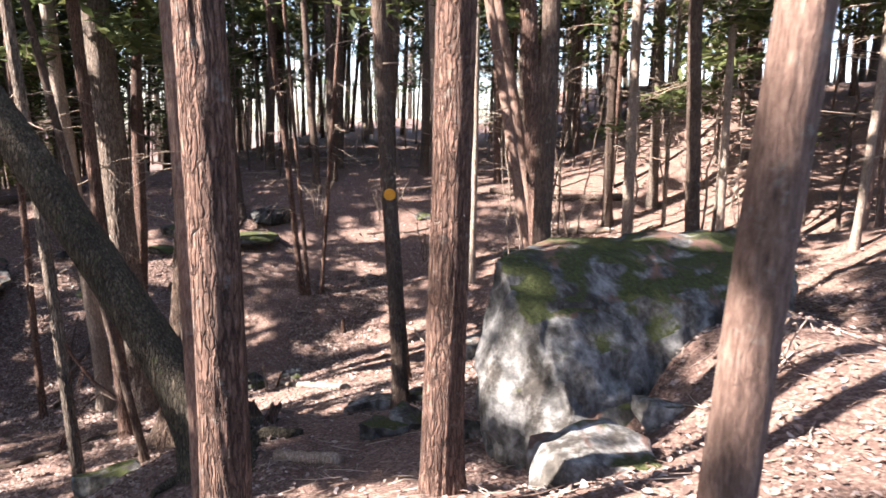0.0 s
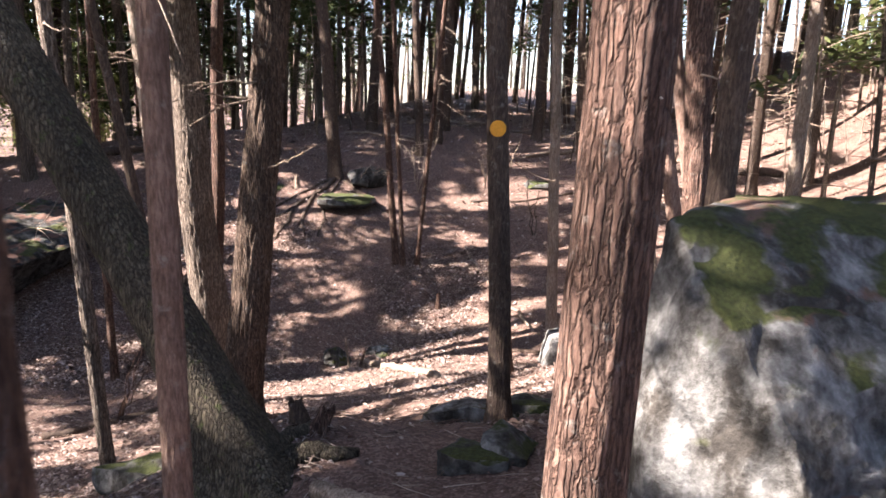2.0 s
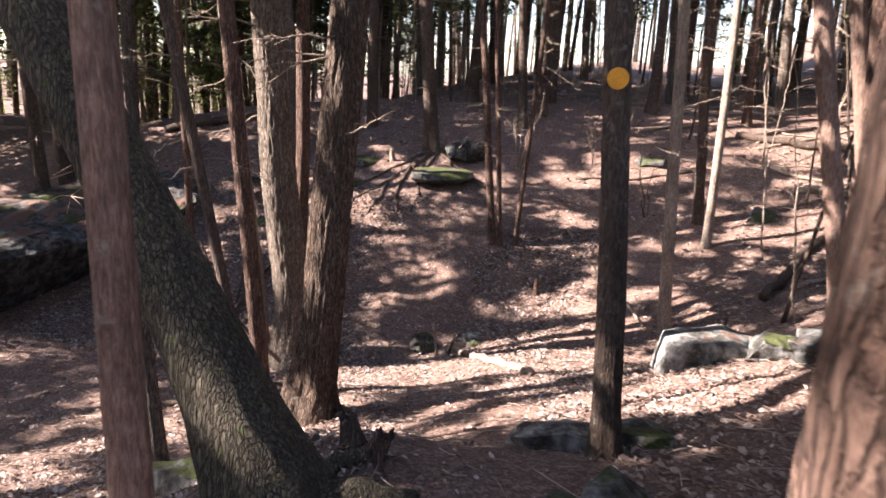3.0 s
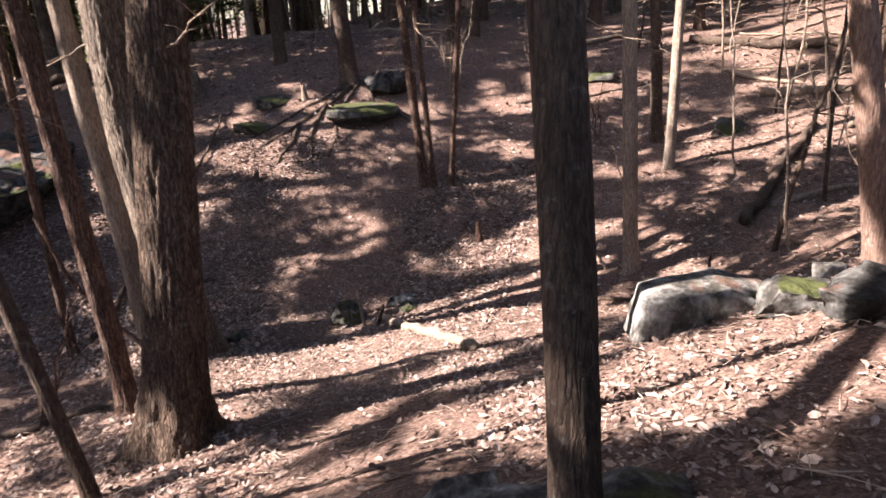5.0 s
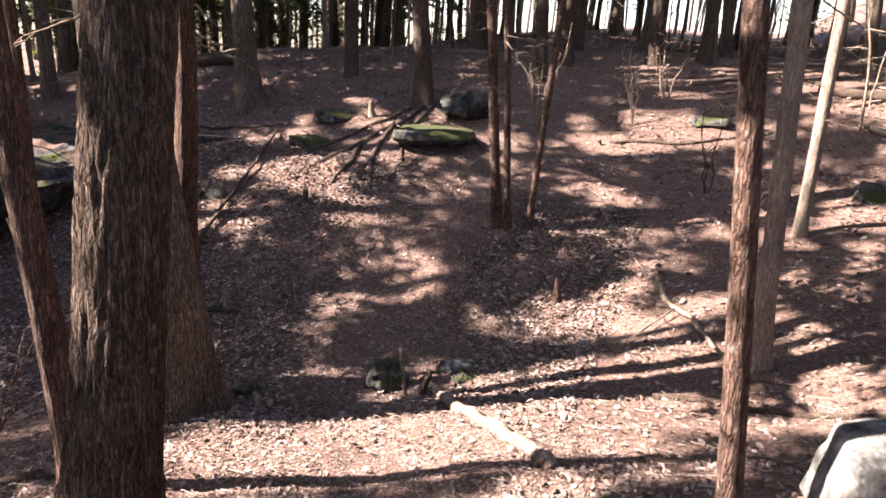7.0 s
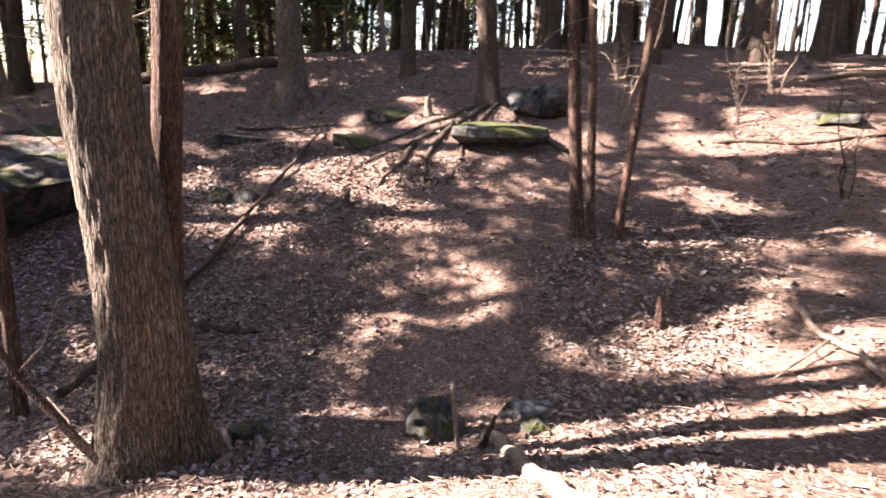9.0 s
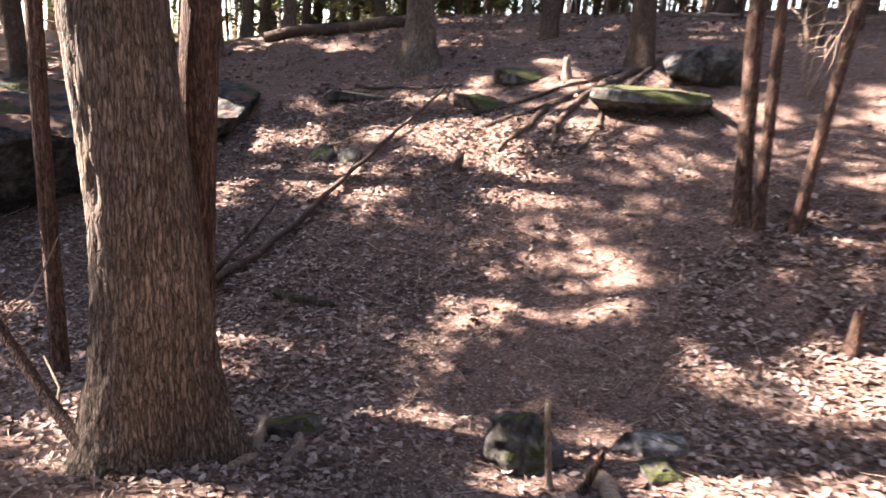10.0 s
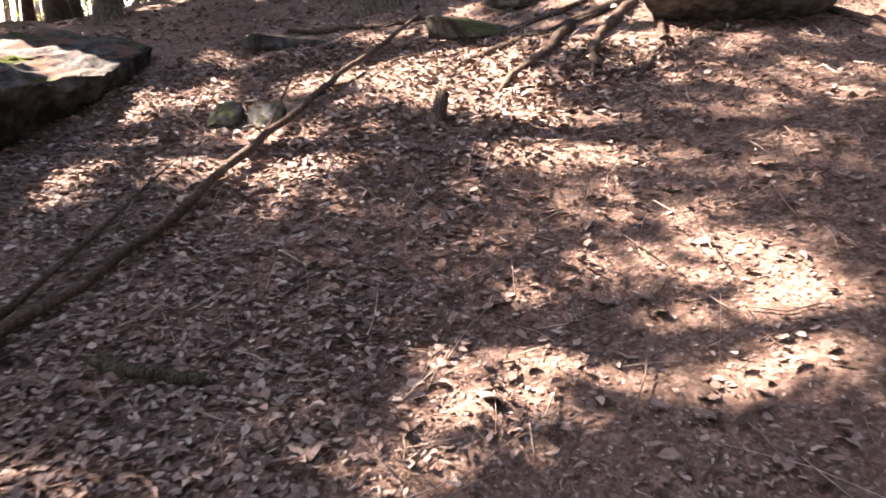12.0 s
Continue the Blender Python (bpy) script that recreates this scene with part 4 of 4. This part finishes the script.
for x, y, a, b, label, seed in [(-5.36, 13.60, 0.055, 0.062, "curled grey piece of bark", 1), (-5.10, 13.62, 0.03, 0.034, "small curled chip of bark", 2), (-4.63, 13.84, 0.05, 0.036, "pale flat chip of bark", 3), (-5.19, 14.23, 0.05, 0.06, "grey flake of bark on soil", 4), (-4.95, 14.25, 0.03, 0.04, "grey flake of bark on soil", 5)]:
    v = [(a * math.sin(0.9 * i / 4), b * j / 4, a * 0.7 * (math.cos(0.9 * i / 4) - 0.55) + d) for d in (0, 0.006) for i in range(-4, 5) for j in range(-4, 5)]
    f = [(o + i * 9 + j, o + i * 9 + j + 1, o + i * 9 + j + 10, o + i * 9 + j + 9) for o in (0, 81) for i in range(8) for j in range(8)]
    f += [(i, i + 1, i + 82, i + 81) for i in range(8)] + [(72 + i, 73 + i, 154 + i, 153 + i) for i in range(8)] + [(i * 9, i * 9 + 9, i * 9 + 90, i * 9 + 81) for i in range(8)] + [(i * 9 + 8, i * 9 + 17, i * 9 + 98, i * 9 + 89) for i in range(8)]
    ob = new("bark_chip", mesh_of("bark_chip", v, f, BARK_PALE))
    ob.matrix_world = pose(x, y, top_z(x, y) + 0.012, 8 * seed - 20, 10, 40 * seed)
    tagged(ob, label, "bark")


def dead_pole(seed, h, r, mat):
    t = thing("dead_sapling", pose(0, 0, -100), "thin bare dead sapling with crooked twigs", "sapling", "dead saplings on the slopes")
    rng = random.Random(seed)
    v, f = [], []
    pts = stick_points((0, 0, -0.2), (rng.uniform(-0.4, 0.4), rng.uniform(-0.4, 0.4), h), rng, 0.010, 12)
    tube(v, f, pts, [r * (1 - 0.75 * k / 12) for k in range(13)], 7)
    part("stem", mesh_of("stem", v, f, mat), t)
    for k in range(9):
        q = pts[rng.randint(4, 11)]
        w, ln = rng.uniform(0, 6.28), rng.uniform(0.25, 0.9)
        d = Vector((math.cos(w), math.sin(w), rng.uniform(-0.25, 0.5))) * ln
        bend = Vector((rng.uniform(-1, 1), rng.uniform(-1, 1), rng.uniform(0, 1))) * 0.12 * ln
        v, f = [], []
        tube(v, f, [q, q + d * 0.4 + bend, q + d * 0.75 + bend * 0.5, q + d], [r * 0.32, r * 0.26, r * 0.18, r * 0.06], 4)
        g = q + d * 0.5 + bend
        tube(v, f, [g, g + Vector((d.y, -d.x, 0.2 * ln)) * 0.3, g + Vector((d.y, -d.x, -0.1 * ln)) * 0.5], [r * 0.18, r * 0.14, r * 0.05], 4)
        part("twig", mesh_of("twig", v, f, mat), t)
    return t


POLES = [dead_pole(401, 4.2, 0.026, DEADWOOD), dead_pole(402, 3.2, 0.018, BARK_PALE), dead_pole(403, 5.0, 0.034, BARK_DARK), dead_pole(404, 2.4, 0.016, BARK_PALE)]
rng = random.Random(77)
for k in range(110):
    x, y = (rng.uniform(0.8, 11), rng.uniform(11, 26)) if k < 62 else (rng.uniform(-12, 2), rng.uniform(20.5, 32))
    copy_thing(POLES[k % 4], pose(x, y, ground_z(x, y), rng.uniform(-7, 7), rng.uniform(-7, 7), rng.uniform(0, 360)) @ Matrix.Scale(rng.uniform(0.7, 1.2), 4))
for k in POLES:
    for ob in (*k.children_recursive, k):
        bpy.data.objects.remove(ob)

for k in range(34):
    x, y = (rng.uniform(1.5, 8), rng.uniform(11.5, 22)) if k < 24 else (rng.uniform(-7, 3), rng.uniform(20.5, 27))
    w, ln, r = rng.uniform(-0.5, 0.7), rng.uniform(0.5, 1.6), rng.uniform(0.018, 0.055)
    pts = [(x - ln * math.cos(w), y - ln * math.sin(w)), (x, y + rng.uniform(-0.12, 0.12)), (x + ln * math.cos(w), y + ln * math.sin(w))]
    fallen("fallen_log", pts, r, r * 0.6, DEADWOOD if k % 3 else BARK_PALE, "bleached fallen pole lying on the brown slope", 300 + 5 * k, "log", 1.0)


# ---- litter on the ground ----
TRAIL = [(0.0, 0.0), (-0.2, 2.5), (-0.8, 4.6), (-1.3, 6.2), (-2.0, 8.0), (-3.0, 10.0), (-4.0, 11.5), (-5.1, 13.3), (-5.5, 15.0), (-4.9, 16.6), (-4.5, 18.5), (-5.0, 22.0)]


def trail_gap(x, y):
    best = 1e9
    for (ax, ay), (bx, by) in zip(TRAIL, TRAIL[1:]):
        dx, dy = bx - ax, by - ay
        f = min(1, max(0, ((x - ax) * dx + (y - ay) * dy) / (dx * dx + dy * dy)))
        best = min(best, (x - ax - f * dx) ** 2 + (y - ay - f * dy) ** 2)
    return math.sqrt(best)


def scatter_leaves(name, count, x0, x1, y0, y1, size, label, seed, keep=0.3):
    rng = random.Random(seed)
    v, f = [], []
    made = 0
    while made < count:
        x, y = rng.uniform(x0, x1), rng.uniform(y0, y1)
        gap = trail_gap(x + 0.25 * noise.noise(Vector((x, y, 9))) - (0.45 if y > 10.5 else 0), y)
        if gap < (1.05 if y > 10.5 else 0.6) and rng.random() > keep * (0.4 + 0.6 * gap):
            continue
        if noise.noise(Vector((x * 0.8, y * 0.8, 4))) < rng.uniform(-0.8, 0.1):
            continue
        made += 1
        s = size * (0.4 + 0.95 * rng.random() ** 1.6)
        w = rng.uniform(0, 2 * math.pi)
        a = Vector((math.cos(w), math.sin(w), rng.uniform(-0.45, 0.45))) * s
        n = Vector((rng.gauss(0, 0.35), rng.gauss(0, 0.35), 1)).normalized()
        b = n.cross(a).normalized() * s * rng.uniform(0.42, 0.68)
        lift = n * s * rng.uniform(-0.25, 0.5)
        c = Vector((x, y, top_z(x, y) + 0.006 + abs(a.z) * 0.75 + rng.random() * 0.015))
        i = len(v)
        v += [c - a, c - a * 0.35 + b + lift, c + a * 0.45 + b * 0.8 + lift, c + a, c + a * 0.45 - b * 0.8 + lift, c - a * 0.35 - b + lift]
        f += [(i, i + 1, i + 2, i + 3), (i, i + 3, i + 4, i + 5)]
    ob = new(name, mesh_of(name, v, f, LEAVES, False))
    tagged(ob, label, "leaves", "", "stuff")


scatter_leaves("fallen_leaves", 46000, -10.5, -2.0, 10.5, 16.5, 0.028, "thick carpet of curled brown and grey leaves", 31, 0.35)
scatter_leaves("fallen_leaves", 46000, -13, 4.5, 5, 21.5, 0.028, "brown fallen leaves over the slopes", 32)
scatter_leaves("fallen_leaves", 30000, -6, 3.5, 2.5, 10.5, 0.022, "brown fallen leaves beside the trail", 33)
scatter_leaves("fallen_leaves", 14000, -18, 14, 14, 34, 0.05, "brown fallen leaves on the far slopes", 34)


def scatter_crumbs(count):
    """Broken leaf and needle crumbs over the trodden trail."""
    rng = random.Random(43)
    v, f = [], []
    while len(f) < count:
        x, y = rng.uniform(-8.5, -1.5), rng.uniform(9, 18)
        if trail_gap(x - 0.3, y) > 1.5:
            continue
        s = rng.uniform(0.004, 0.016)
        w = rng.uniform(0, 6.28)
        a = Vector((math.cos(w), math.sin(w), rng.uniform(-0.5, 0.5))) * s
        b = Vector((-a.y, a.x, rng.uniform(-0.5, 0.5) * s)) * rng.uniform(0.12, 0.7)
        c = Vector((x, y, top_z(x, y) + 0.006))
        i = len(v)
        v += [c - a, c + b, c + a, c - b]
        f.append((i, i + 1, i + 2, i + 3))
    tagged(new("leaf_crumbs", mesh_of("leaf_crumbs", v, f, LEAVES, False)), "fine crumbs of leaves and needles on the trail", "litter", "", "stuff")


scatter_crumbs(70000)


def scatter_sticks(count):
    rng = random.Random(41)
    v, f = [], []
    for _ in range(count):
        x, y = rng.uniform(-12.5, 4), rng.uniform(3, 21.5)
        w, ln, r = rng.uniform(0, 6.28), rng.uniform(0.04, 0.14) * (2.2 if rng.random() < 0.08 else 1), rng.uniform(0.0014, 0.0045)
        d = Vector((math.cos(w), math.sin(w), 0)) * ln
        c = Vector((x, y, 0))
        pts = [c - d, c + Vector((rng.uniform(-1, 1), rng.uniform(-1, 1), 0)) * ln * 0.12, c + d]
        pts = [Vector((p.x, p.y, top_z(p.x, p.y) + r + 0.012 + rng.uniform(0, 0.03))) for p in pts]
        tube(v, f, pts, [r, r * 0.9, r * 0.5], 3)
    tagged(new("litter_sticks", mesh_of("litter_sticks", v, f, STICKS)), "small dry twigs strewn over the forest floor", "twigs", "", "stuff")


scatter_sticks(12000)
